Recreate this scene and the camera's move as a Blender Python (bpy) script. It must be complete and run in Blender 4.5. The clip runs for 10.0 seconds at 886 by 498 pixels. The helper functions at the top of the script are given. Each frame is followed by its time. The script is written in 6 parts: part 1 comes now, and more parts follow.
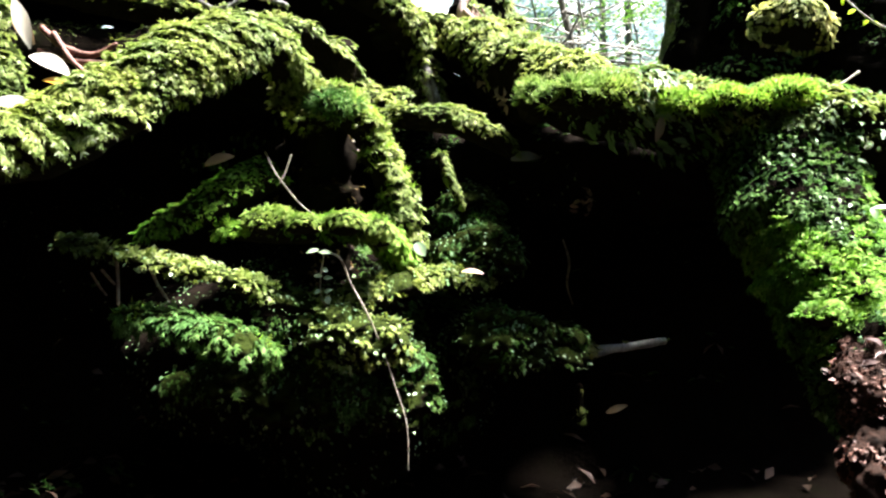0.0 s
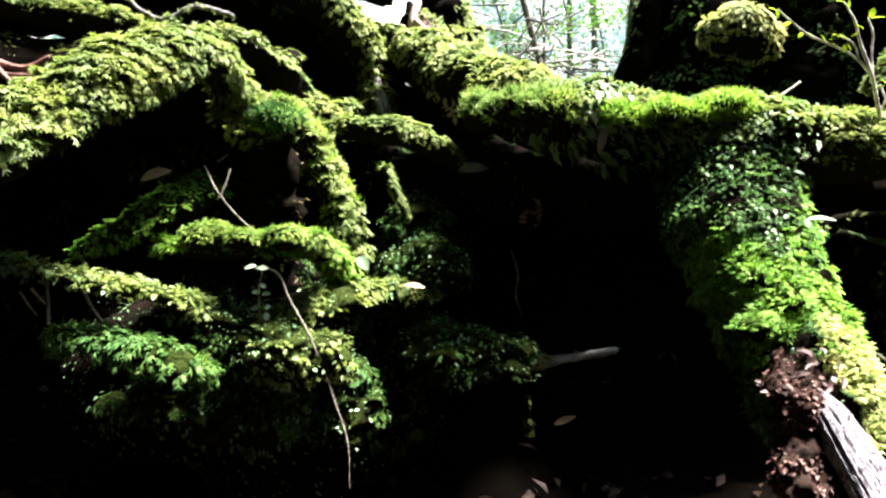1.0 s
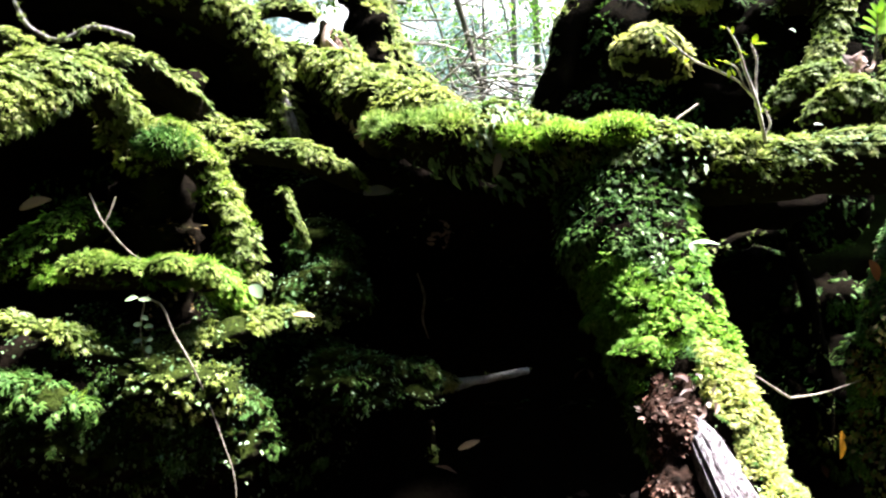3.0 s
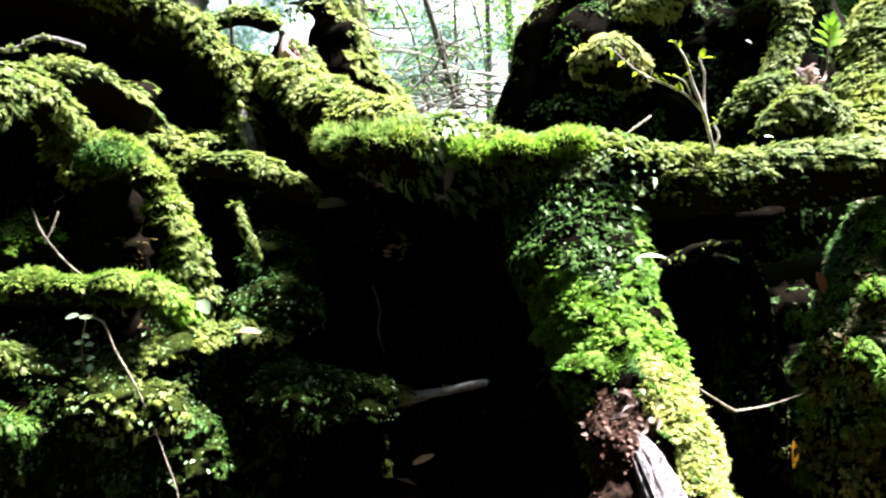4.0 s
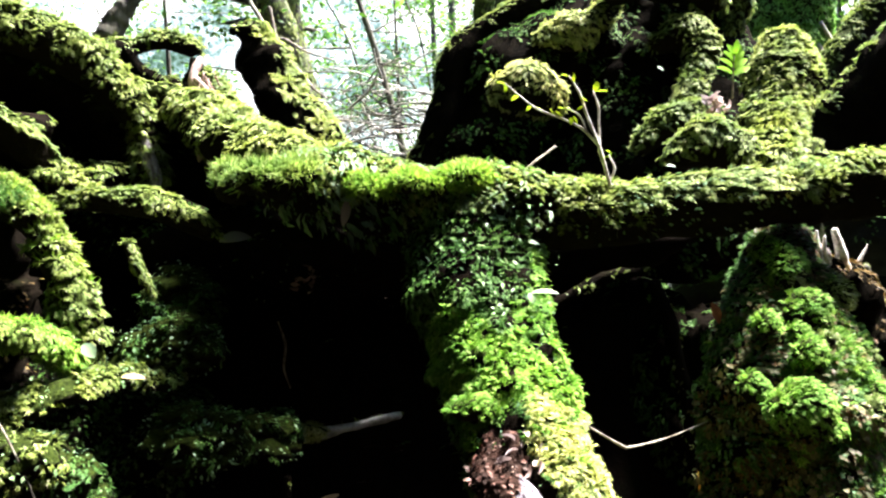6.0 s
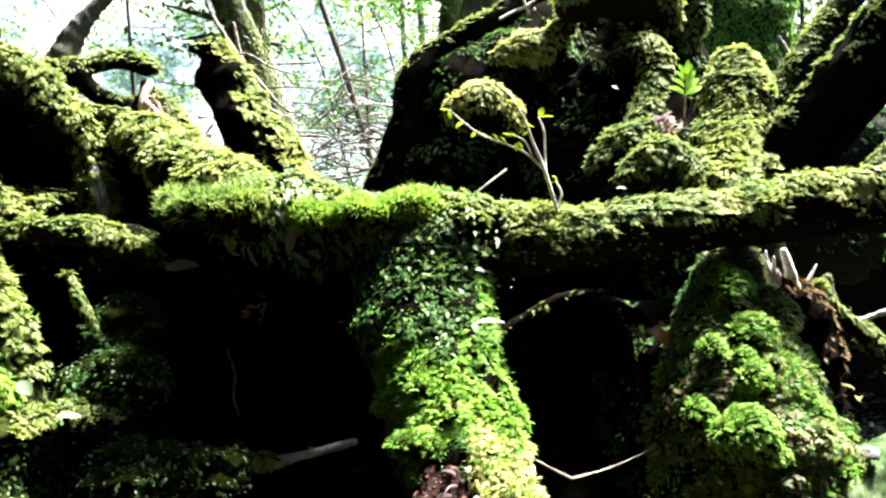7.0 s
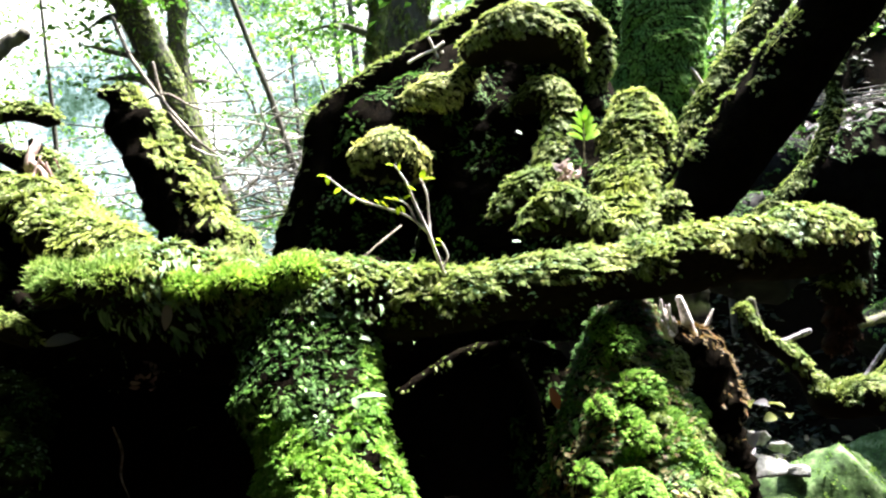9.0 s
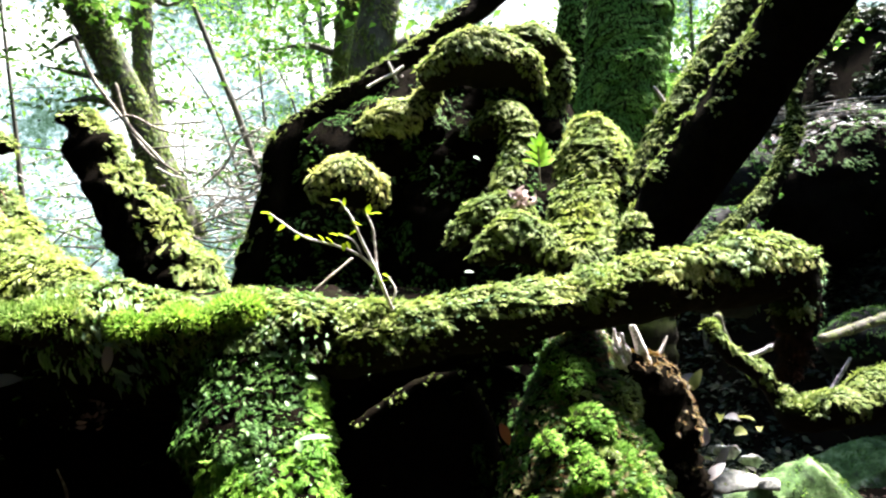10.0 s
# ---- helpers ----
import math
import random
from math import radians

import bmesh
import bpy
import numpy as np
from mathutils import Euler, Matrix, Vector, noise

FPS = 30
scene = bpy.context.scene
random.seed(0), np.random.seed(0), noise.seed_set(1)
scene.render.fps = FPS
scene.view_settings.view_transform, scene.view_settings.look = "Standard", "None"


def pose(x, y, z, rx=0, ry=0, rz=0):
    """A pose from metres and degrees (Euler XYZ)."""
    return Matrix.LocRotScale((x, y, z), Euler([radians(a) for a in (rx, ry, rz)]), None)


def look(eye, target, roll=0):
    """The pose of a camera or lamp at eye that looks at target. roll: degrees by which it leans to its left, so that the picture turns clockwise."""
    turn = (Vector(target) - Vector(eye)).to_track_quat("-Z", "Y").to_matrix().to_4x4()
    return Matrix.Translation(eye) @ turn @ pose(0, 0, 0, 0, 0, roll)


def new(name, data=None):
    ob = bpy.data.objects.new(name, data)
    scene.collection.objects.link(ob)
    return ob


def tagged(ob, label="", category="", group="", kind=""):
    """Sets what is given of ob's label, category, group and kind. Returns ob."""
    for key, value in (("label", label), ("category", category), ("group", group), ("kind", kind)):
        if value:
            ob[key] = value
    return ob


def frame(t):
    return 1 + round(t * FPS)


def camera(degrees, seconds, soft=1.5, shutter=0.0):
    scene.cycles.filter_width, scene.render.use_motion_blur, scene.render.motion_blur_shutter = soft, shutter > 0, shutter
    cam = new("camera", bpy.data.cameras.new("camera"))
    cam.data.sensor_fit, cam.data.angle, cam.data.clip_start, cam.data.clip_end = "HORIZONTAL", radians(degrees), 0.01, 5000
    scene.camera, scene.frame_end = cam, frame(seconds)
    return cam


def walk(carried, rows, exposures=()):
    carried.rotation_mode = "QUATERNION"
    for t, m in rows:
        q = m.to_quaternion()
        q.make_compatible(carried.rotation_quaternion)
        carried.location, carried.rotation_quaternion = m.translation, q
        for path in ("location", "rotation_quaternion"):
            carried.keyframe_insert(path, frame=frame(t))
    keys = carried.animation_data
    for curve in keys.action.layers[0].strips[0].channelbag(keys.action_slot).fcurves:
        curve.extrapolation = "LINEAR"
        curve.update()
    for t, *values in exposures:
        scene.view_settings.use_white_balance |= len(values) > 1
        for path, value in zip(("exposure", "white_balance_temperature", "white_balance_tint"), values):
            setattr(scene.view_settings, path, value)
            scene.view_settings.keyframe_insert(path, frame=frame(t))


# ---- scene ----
cam = camera(60.5, 10.0, soft=2.3)
METRES, EYE, TILT, LEAN, TURN = 1.0, 1.0, 0.0, 0.0, 0.0
ROWS = [
    (0.0, 0.0, 0.0, 0.0, 0.0, 0.0, -0.0),
    (0.5, 0.0461, 0.0086, 0.0125, -0.97, 0.17, 0.26),
    (1.0, 0.0919, 0.0137, 0.0245, -1.87, 0.34, 0.55),
    (1.5, 0.1386, 0.0177, 0.0361, -2.7, 0.52, 0.81),
    (2.0, 0.1844, 0.0196, 0.0457, -3.49, 0.7, 1.03),
    (2.5, 0.2283, 0.0215, 0.0552, -4.27, 0.89, 1.18),
    (4.0, 0.3552, 0.0257, 0.089, -6.54, 1.4, 1.62),
    (4.5, 0.3962, 0.0264, 0.1002, -7.33, 1.6, 1.79),
    (5.0, 0.4403, 0.0275, 0.1133, -8.09, 1.8, 2.03),
    (5.5, 0.4855, 0.0289, 0.1285, -8.87, 2.02, 2.27),
    (7.0, 0.6231, 0.0316, 0.1969, -11.29, 2.84, 3.41),
    (7.5, 0.6706, 0.0317, 0.2262, -12.13, 3.13, 3.94),
    (8.0, 0.7208, 0.0305, 0.2527, -12.99, 3.49, 4.56),
    (8.5, 0.7733, 0.028, 0.2819, -13.85, 3.77, 5.18),
    (9.0, 0.8266, 0.0244, 0.3084, -14.68, 4.11, 5.75),
    (9.5, 0.8758, 0.0187, 0.335, -15.48, 4.48, 6.26),
    (10.0, 0.9211, 0.0124, 0.363, -16.2, 4.84, 6.66),
]
walk(cam, [(t, pose(0, 0, EYE, TILT, LEAN, TURN) @ pose(METRES * x, METRES * y, METRES * z, 90 + pitch, roll, yaw)) for t, x, y, z, yaw, pitch, roll in ROWS])


# ---- world, sun, exposure ----
SUN_TURN, SUN_UP = 79.0, 66.0          # where the light comes from: degrees from ahead to the right, and height
world = bpy.data.worlds.new("world")
scene.world = world
world.use_nodes = True
wn, wl = world.node_tree.nodes, world.node_tree.links
sky = wn.new("ShaderNodeTexSky")
sky.sky_type, sky.sun_disc = 'NISHITA', False
sky.sun_elevation, sky.sun_rotation = radians(SUN_UP), radians(SUN_TURN)
wl.new(sky.outputs[0], wn["Background"].inputs[0])
wn["Background"].inputs[1].default_value = 0.05
sun = new("sun", bpy.data.lights.new("sun", 'SUN'))
sun.data.energy, sun.data.angle, sun.data.color = 5.0, radians(14), (1.0, 0.97, 0.92)
a_sun, e_sun = radians(SUN_TURN), radians(SUN_UP)
sun.matrix_world = look((math.sin(a_sun) * math.cos(e_sun) * 30, math.cos(a_sun) * math.cos(e_sun) * 30, math.sin(e_sun) * 30), (0, 0, 0))
scene.view_settings.exposure = 3.7


# ---- materials ----
def material(name):
    m = bpy.data.materials.new(name)
    m.use_nodes = True
    return m, m.node_tree.nodes, m.node_tree.links, m.node_tree.nodes["Principled BSDF"]


def ramp(nodes, stops):
    r = nodes.new("ShaderNodeValToRGB")
    while len(r.color_ramp.elements) < len(stops):
        r.color_ramp.elements.new(0.5)
    for el, (at, c) in zip(r.color_ramp.elements, stops):
        el.position, el.color = at, (*c, 1)
    return r


def noise_tex(nodes, links, scale, detail=4, rough=0.6, stretch=None):
    n = nodes.new("ShaderNodeTexNoise")
    n.inputs["Scale"].default_value, n.inputs["Detail"].default_value, n.inputs["Roughness"].default_value = scale, detail, rough
    co = nodes.new("ShaderNodeTexCoord")
    if stretch:
        mp = nodes.new("ShaderNodeMapping")
        mp.inputs["Scale"].default_value = stretch
        links.new(co.outputs["Object"], mp.inputs[0])
        links.new(mp.outputs[0], n.inputs["Vector"])
    else:
        links.new(co.outputs["Object"], n.inputs["Vector"])
    return n


def mix(nodes, links, a, b, fac, kind='MIX'):
    m = nodes.new("ShaderNodeMix")
    m.data_type, m.blend_type = 'RGBA', kind
    for sock, v in ((m.inputs[6], a), (m.inputs[7], b), (m.inputs[0], fac)):
        if hasattr(v, "is_output"):
            links.new(v, sock)
        elif isinstance(v, tuple):
            sock.default_value = (*v, 1)
        else:
            sock.default_value = v
    return m.outputs[2]


def surface(name, stops, scale=9.0, rough=0.8, bump=0.4, fine=60.0, stretch=None, spec=0.3):
    """Mottled solid: a colour ramp over coarse noise, broken by fine noise, with relief."""
    m, n, l, b = material(name)
    big, small = noise_tex(n, l, scale, 5, 0.6, stretch), noise_tex(n, l, fine, 6, 0.7, stretch)
    r = ramp(n, stops)
    l.new(big.outputs[0], r.inputs[0])
    f = ramp(n, [(0.3, (0.45, 0.45, 0.45)), (0.7, (1.25, 1.25, 1.25))])
    l.new(small.outputs[0], f.inputs[0])
    l.new(mix(n, l, r.outputs[0], f.outputs[0], 1.0, 'MULTIPLY'), b.inputs["Base Color"])
    b.inputs["Roughness"].default_value, b.inputs["Specular IOR Level"].default_value = rough, spec
    bp = n.new("ShaderNodeBump")
    bp.inputs["Strength"].default_value, bp.inputs["Distance"].default_value = bump, 0.01
    l.new(small.outputs[0], bp.inputs["Height"])
    l.new(bp.outputs[0], b.inputs["Normal"])
    return m


def leafy(name, tones, through_light=0.35, rough=0.55, patch=7.0, spec=0.3):
    """Thin leaves: each piece takes its own tone, patches shift the whole, and light comes through."""
    m, n, l, b = material(name)
    geo = n.new("ShaderNodeNewGeometry")
    r = ramp(n, tones)
    l.new(geo.outputs["Random Per Island"], r.inputs[0])
    big = noise_tex(n, l, patch, 3)
    p = ramp(n, [(0.35, (0.72, 0.8, 0.8)), (0.65, (1.25, 1.12, 0.9))])
    l.new(big.outputs[0], p.inputs[0])
    col = mix(n, l, r.outputs[0], p.outputs[0], 1.0, 'MULTIPLY')
    l.new(col, b.inputs["Base Color"])
    b.inputs["Roughness"].default_value, b.inputs["Specular IOR Level"].default_value = rough, spec
    tr = n.new("ShaderNodeBsdfTranslucent")
    l.new(col, tr.inputs[0])
    ms = n.new("ShaderNodeMixShader")
    ms.inputs[0].default_value = through_light
    l.new(b.outputs[0], ms.inputs[1])
    l.new(tr.outputs[0], ms.inputs[2])
    l.new(ms.outputs[0], n["Material Output"].inputs[0])
    return m


# Bark and earth coloured far below their real tone, standing in for deep shade.
BARK = surface("wet_shade_bark", [(0.3, (0.0018, 0.0014, 0.001)), (0.55, (0.005, 0.0036, 0.0024)), (0.75, (0.005, 0.006, 0.002))], 14, 0.95, 0.8, spec=0.01)
EARTH = surface("shade_dark_earth", [(0.3, (0.003, 0.0023, 0.0017)), (0.55, (0.0065, 0.0046, 0.0035)), (0.75, (0.006, 0.0075, 0.003))], 6, 0.95, 0.8, 40, spec=0.01)
DEADWOOD = surface("bleached_wood", [(0.32, (0.03, 0.02, 0.02)), (0.45, (0.16, 0.13, 0.16)), (0.58, (0.4, 0.37, 0.42)), (0.8, (0.6, 0.58, 0.62))], 14, 0.7, 0.9, 80, (6, 6, 1.2))
PALEWOOD = surface("grey_wood", [(0.3, (0.03, 0.026, 0.024)), (0.5, (0.12, 0.11, 0.115)), (0.75, (0.26, 0.25, 0.27))], 18, 0.75, 0.7, 90, (5, 5, 1.2))
TWIG = surface("pale_twig", [(0.35, (0.1, 0.075, 0.055)), (0.6, (0.32, 0.28, 0.23))], 30, 0.7, 0.4, 120)
REDWOOD2 = surface("pink_wood", [(0.35, (0.2, 0.11, 0.1)), (0.6, (0.42, 0.3, 0.28))], 20, 0.7, 0.4, 90)
REDWOOD = surface("red_twig", [(0.35, (0.06, 0.02, 0.015)), (0.6, (0.2, 0.09, 0.07))], 30, 0.6, 0.4, 120)
ROT = surface("rotten_bark", [(0.35, (0.006, 0.004, 0.003)), (0.6, (0.03, 0.014, 0.01)), (0.75, (0.1, 0.05, 0.04))], 22, 0.9, 0.9, 90, spec=0.06)
MOSSROCK = surface("mossy_rock", [(0.3, (0.02, 0.035, 0.014)), (0.48, (0.07, 0.13, 0.04)), (0.6, (0.2, 0.28, 0.13)), (0.72, (0.5, 0.54, 0.4))], 5, 0.8, 0.7, 30, spec=0.15)
# Rock tone lowered so the slope's shade is held in the colour.
ROCK = surface("wet_shade_rock", [(0.3, (0.003, 0.003, 0.003)), (0.6, (0.012, 0.011, 0.012))], 5, 0.8, 0.6, 35, spec=0.1)
GREYBARK = surface("grey_bark", [(0.3, (0.04, 0.035, 0.03)), (0.6, (0.11, 0.1, 0.08)), (0.8, (0.06, 0.09, 0.02))], 16, 0.85, 0.7, 60, (1, 1, 0.3))


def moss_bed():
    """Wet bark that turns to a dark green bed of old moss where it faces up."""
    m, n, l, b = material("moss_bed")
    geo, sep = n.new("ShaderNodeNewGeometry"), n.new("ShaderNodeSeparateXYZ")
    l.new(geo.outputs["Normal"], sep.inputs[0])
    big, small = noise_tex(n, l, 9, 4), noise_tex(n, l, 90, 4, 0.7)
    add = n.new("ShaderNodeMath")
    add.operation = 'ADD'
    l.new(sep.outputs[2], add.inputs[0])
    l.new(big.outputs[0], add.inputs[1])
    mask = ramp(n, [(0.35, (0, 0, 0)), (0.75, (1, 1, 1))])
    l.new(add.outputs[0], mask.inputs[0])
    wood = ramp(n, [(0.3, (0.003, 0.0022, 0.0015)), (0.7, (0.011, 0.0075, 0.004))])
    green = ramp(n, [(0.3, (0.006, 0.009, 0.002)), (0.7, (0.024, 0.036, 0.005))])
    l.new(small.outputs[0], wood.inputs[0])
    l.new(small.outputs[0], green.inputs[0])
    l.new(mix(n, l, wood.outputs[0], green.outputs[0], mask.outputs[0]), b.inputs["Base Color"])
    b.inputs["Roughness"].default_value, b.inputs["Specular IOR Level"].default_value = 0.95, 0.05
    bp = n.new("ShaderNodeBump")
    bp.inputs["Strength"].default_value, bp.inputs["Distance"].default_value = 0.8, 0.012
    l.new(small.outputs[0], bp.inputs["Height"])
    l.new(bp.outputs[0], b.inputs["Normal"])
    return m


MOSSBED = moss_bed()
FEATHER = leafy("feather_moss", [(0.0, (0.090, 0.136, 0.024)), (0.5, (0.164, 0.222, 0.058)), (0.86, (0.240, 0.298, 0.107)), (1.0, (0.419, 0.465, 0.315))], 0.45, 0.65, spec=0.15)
# Deep green moss; also the shaded tone on roots and bank.
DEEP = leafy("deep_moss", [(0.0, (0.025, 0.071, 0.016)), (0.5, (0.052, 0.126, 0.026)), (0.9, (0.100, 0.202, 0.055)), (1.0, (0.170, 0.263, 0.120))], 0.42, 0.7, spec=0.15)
HAIRMOSS = leafy("hair_moss", [(0.0, (0.06, 0.12, 0.018)), (0.5, (0.13, 0.21, 0.04)), (0.85, (0.22, 0.31, 0.08)), (1.0, (0.36, 0.44, 0.18))], 0.4, 0.7, spec=0.15)
TREEMOSS = leafy("tree_moss", [(0.0, (0.07, 0.19, 0.03)), (0.5, (0.13, 0.3, 0.055)), (1.0, (0.24, 0.42, 0.12))], 0.4, 0.7, spec=0.15)
FLUFF = leafy("cushion_moss", [(0.0, (0.09, 0.2, 0.02)), (0.5, (0.18, 0.33, 0.035)), (1.0, (0.33, 0.46, 0.1))], 0.45, 0.7, spec=0.15)
PALESTONE = surface("pale_stone", [(0.3, (0.12, 0.12, 0.1)), (0.48, (0.34, 0.33, 0.31)), (0.72, (0.6, 0.59, 0.57))], 9, 0.8, 0.7, 40)
BROWNMOSS = leafy("brown_moss", [(0.0, (0.03, 0.02, 0.008)), (0.5, (0.09, 0.055, 0.014)), (0.8, (0.13, 0.1, 0.022)), (1.0, (0.17, 0.06, 0.02))], 0.25)
LEAF = leafy("fresh_leaf", [(0.0, (0.14, 0.34, 0.02)), (0.5, (0.26, 0.46, 0.02)), (0.75, (0.42, 0.5, 0.02)), (1.0, (0.6, 0.52, 0.015))], 0.5, 0.7, spec=0.03)
FERNLEAF = leafy("fern_leaf", [(0.0, (0.12, 0.3, 0.02)), (1.0, (0.24, 0.44, 0.03))], 0.45, 0.6, spec=0.05)
GLOSSLEAF = leafy("glossy_leaf", [(0.0, (0.1, 0.2, 0.08)), (1.0, (0.2, 0.32, 0.19))], 0.3, 0.45, spec=0.35)
LITTER = leafy("damp_litter", [(0.0, (0.02, 0.012, 0.008)), (0.6, (0.07, 0.035, 0.025)), (1.0, (0.16, 0.1, 0.08))], 0.1, 0.6)
ORANGELEAF = leafy("orange_leaf", [(0.0, (0.45, 0.2, 0.02)), (1.0, (0.55, 0.3, 0.03))], 0.3, 0.5)
PALELEAF = leafy("bleached_leaf", [(0.0, (0.26, 0.23, 0.21)), (0.6, (0.36, 0.34, 0.32)), (1.0, (0.45, 0.43, 0.42))], 0.3, 0.5)
FRINGELEAF = leafy("fringe_leaf", [(0.0, (0.04, 0.11, 0.02)), (0.6, (0.08, 0.18, 0.035)), (0.9, (0.13, 0.23, 0.07)), (1.0, (0.24, 0.32, 0.18))], 0.35, 0.5, spec=0.25)
RUSTLEAF = leafy("rust_leaf", [(0.0, (0.14, 0.035, 0.012)), (1.0, (0.24, 0.08, 0.025))], 0.25, 0.6)
BROWNOLIVE = leafy("brown_olive_leaf", [(0.0, (0.06, 0.06, 0.02)), (0.6, (0.13, 0.12, 0.05)), (1.0, (0.26, 0.22, 0.12))], 0.3, 0.6)
OLIVELEAF = leafy("olive_leaf", [(0.0, (0.14, 0.15, 0.04)), (1.0, (0.3, 0.31, 0.12))], 0.35, 0.5)
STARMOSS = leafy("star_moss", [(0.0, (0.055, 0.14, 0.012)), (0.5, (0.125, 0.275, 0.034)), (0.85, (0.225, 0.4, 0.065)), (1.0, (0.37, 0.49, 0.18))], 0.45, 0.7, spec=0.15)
PALEGREEN = leafy("pale_green_leaf", [(0.0, (0.11, 0.19, 0.12)), (1.0, (0.22, 0.31, 0.22))], 0.3, 0.5)
PALETWIG = surface("bleached_twig", [(0.35, (0.26, 0.21, 0.19)), (0.6, (0.6, 0.56, 0.53))], 30, 0.7, 0.4, 120)
# Pale yellow moss; also paints blown-out sunlight on the log and stubs.
YELLOWMOSS = leafy("yellow_moss", [(0.0, (0.17, 0.22, 0.05)), (0.5, (0.35, 0.39, 0.13)), (1.0, (0.6, 0.6, 0.34))], 0.45, 0.7, spec=0.15)
# Lightened copy of feather_moss, painting moss that catches the sun.
PALELITMOSS = leafy("pale_moss", [(0.0, (0.129, 0.182, 0.036)), (0.5, (0.219, 0.283, 0.075)), (0.8, (0.299, 0.364, 0.133)), (1.0, (0.458, 0.505, 0.341))], 0.45, 0.65, spec=0.15)
PINKLEAF = leafy("crumpled_leaf", [(0.0, (0.1, 0.05, 0.05)), (0.4, (0.26, 0.18, 0.2)), (0.8, (0.38, 0.31, 0.35)), (1.0, (0.52, 0.48, 0.52))], 0.2, 0.6)
GREYLEAF = leafy("grey_leaf", [(0.0, (0.12, 0.11, 0.13)), (1.0, (0.22, 0.2, 0.24))], 0.2, 0.6)
BARKLITTER = leafy("bark_litter", [(0.0, (0.025, 0.01, 0.008)), (0.6, (0.07, 0.025, 0.018)), (0.9, (0.14, 0.06, 0.05)), (1.0, (0.3, 0.2, 0.18))], 0.1, 0.7)
DEADLEAF = leafy("dead_leaf", [(0.0, (0.16, 0.08, 0.04)), (0.5, (0.3, 0.2, 0.13)), (1.0, (0.42, 0.34, 0.26))], 0.2, 0.5)
CANOPY = leafy("canopy_leaf", [(0.0, (0.02, 0.045, 0.01)), (1.0, (0.04, 0.08, 0.02))], 0.15, 0.6)
# Leaf tones cut to near black, painting the slope's shade.
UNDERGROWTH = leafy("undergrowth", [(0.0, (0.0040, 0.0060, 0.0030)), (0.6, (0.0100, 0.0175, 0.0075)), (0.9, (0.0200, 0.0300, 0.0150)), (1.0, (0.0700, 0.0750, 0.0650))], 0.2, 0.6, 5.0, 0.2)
FARLEAF = leafy("far_leaf", [(0.0, (0.02, 0.055, 0.008)), (0.5, (0.05, 0.13, 0.018)), (0.85, (0.1, 0.21, 0.03)), (1.0, (0.26, 0.36, 0.12))], 0.5, 0.5, 1.0, 0.2)


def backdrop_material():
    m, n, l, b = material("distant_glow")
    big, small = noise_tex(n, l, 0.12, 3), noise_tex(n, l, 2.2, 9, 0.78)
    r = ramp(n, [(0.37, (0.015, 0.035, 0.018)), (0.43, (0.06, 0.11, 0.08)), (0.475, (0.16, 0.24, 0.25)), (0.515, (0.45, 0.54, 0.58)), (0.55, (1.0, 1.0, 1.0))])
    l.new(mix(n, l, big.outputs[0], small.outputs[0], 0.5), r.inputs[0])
    # Emission paints the overexposed brightness of far leaves and sky.
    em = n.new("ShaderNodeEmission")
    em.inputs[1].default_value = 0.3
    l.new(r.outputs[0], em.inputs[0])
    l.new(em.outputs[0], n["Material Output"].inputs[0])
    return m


# ---- geometry tools ----
rng = np.random.default_rng(7)


def vnoise(p):
    """Smooth value noise of an (n, 3) array, about -1 to 1."""
    i = np.floor(p)
    f = p - i
    f = f * f * (3 - 2 * f)
    out = np.zeros(len(p))
    for dx in (0, 1):
        for dy in (0, 1):
            for dz in (0, 1):
                h = np.sin((i[:, 0] + dx) * 127.1 + (i[:, 1] + dy) * 311.7 + (i[:, 2] + dz) * 74.7) * 43758.5453
                h = h - np.floor(h)
                w = (f[:, 0] if dx else 1 - f[:, 0]) * (f[:, 1] if dy else 1 - f[:, 1]) * (f[:, 2] if dz else 1 - f[:, 2])
                out += h * w
    return out * 2 - 1


def fbm(p, scale, octaves=3):
    p = np.asarray(p, float)
    return sum(vnoise(p * scale * 2 ** k + 17.3 * k) * 0.55 ** k for k in range(octaves))


def unit(v):
    return v / np.maximum(np.linalg.norm(v, axis=-1, keepdims=True), 1e-9)


def thing(name, at, label, category, group="", kind=""):
    ob = new(name)
    ob.location = at
    ob.empty_display_size = 0.05
    return tagged(ob, label, category, group, kind)


def origin_of(ob):
    o = np.zeros(3)
    while ob is not None:
        o += np.array(ob.location)
        ob = ob.parent
    return o


def mesh_of(name, verts, faces, mat, smooth=True):
    me = bpy.data.meshes.new(name)
    faces = [np.asarray(f, np.int32) for f in faces if len(f)]
    nv, nl = len(verts), sum(f.size for f in faces)
    npoly = sum(len(f) for f in faces)
    me.vertices.add(nv)
    me.vertices.foreach_set("co", np.asarray(verts, np.float32).ravel())
    me.loops.add(nl)
    me.loops.foreach_set("vertex_index", np.concatenate([f.ravel() for f in faces]))
    me.polygons.add(npoly)
    counts = np.concatenate([np.full(len(f), f.shape[1], np.int32) for f in faces])
    me.polygons.foreach_set("loop_start", np.concatenate([[0], np.cumsum(counts)[:-1]]).astype(np.int32))
    if smooth:
        me.polygons.foreach_set("use_smooth", np.ones(npoly, bool))
    me.update(calc_edges=True)
    me.materials.append(mat)
    return me


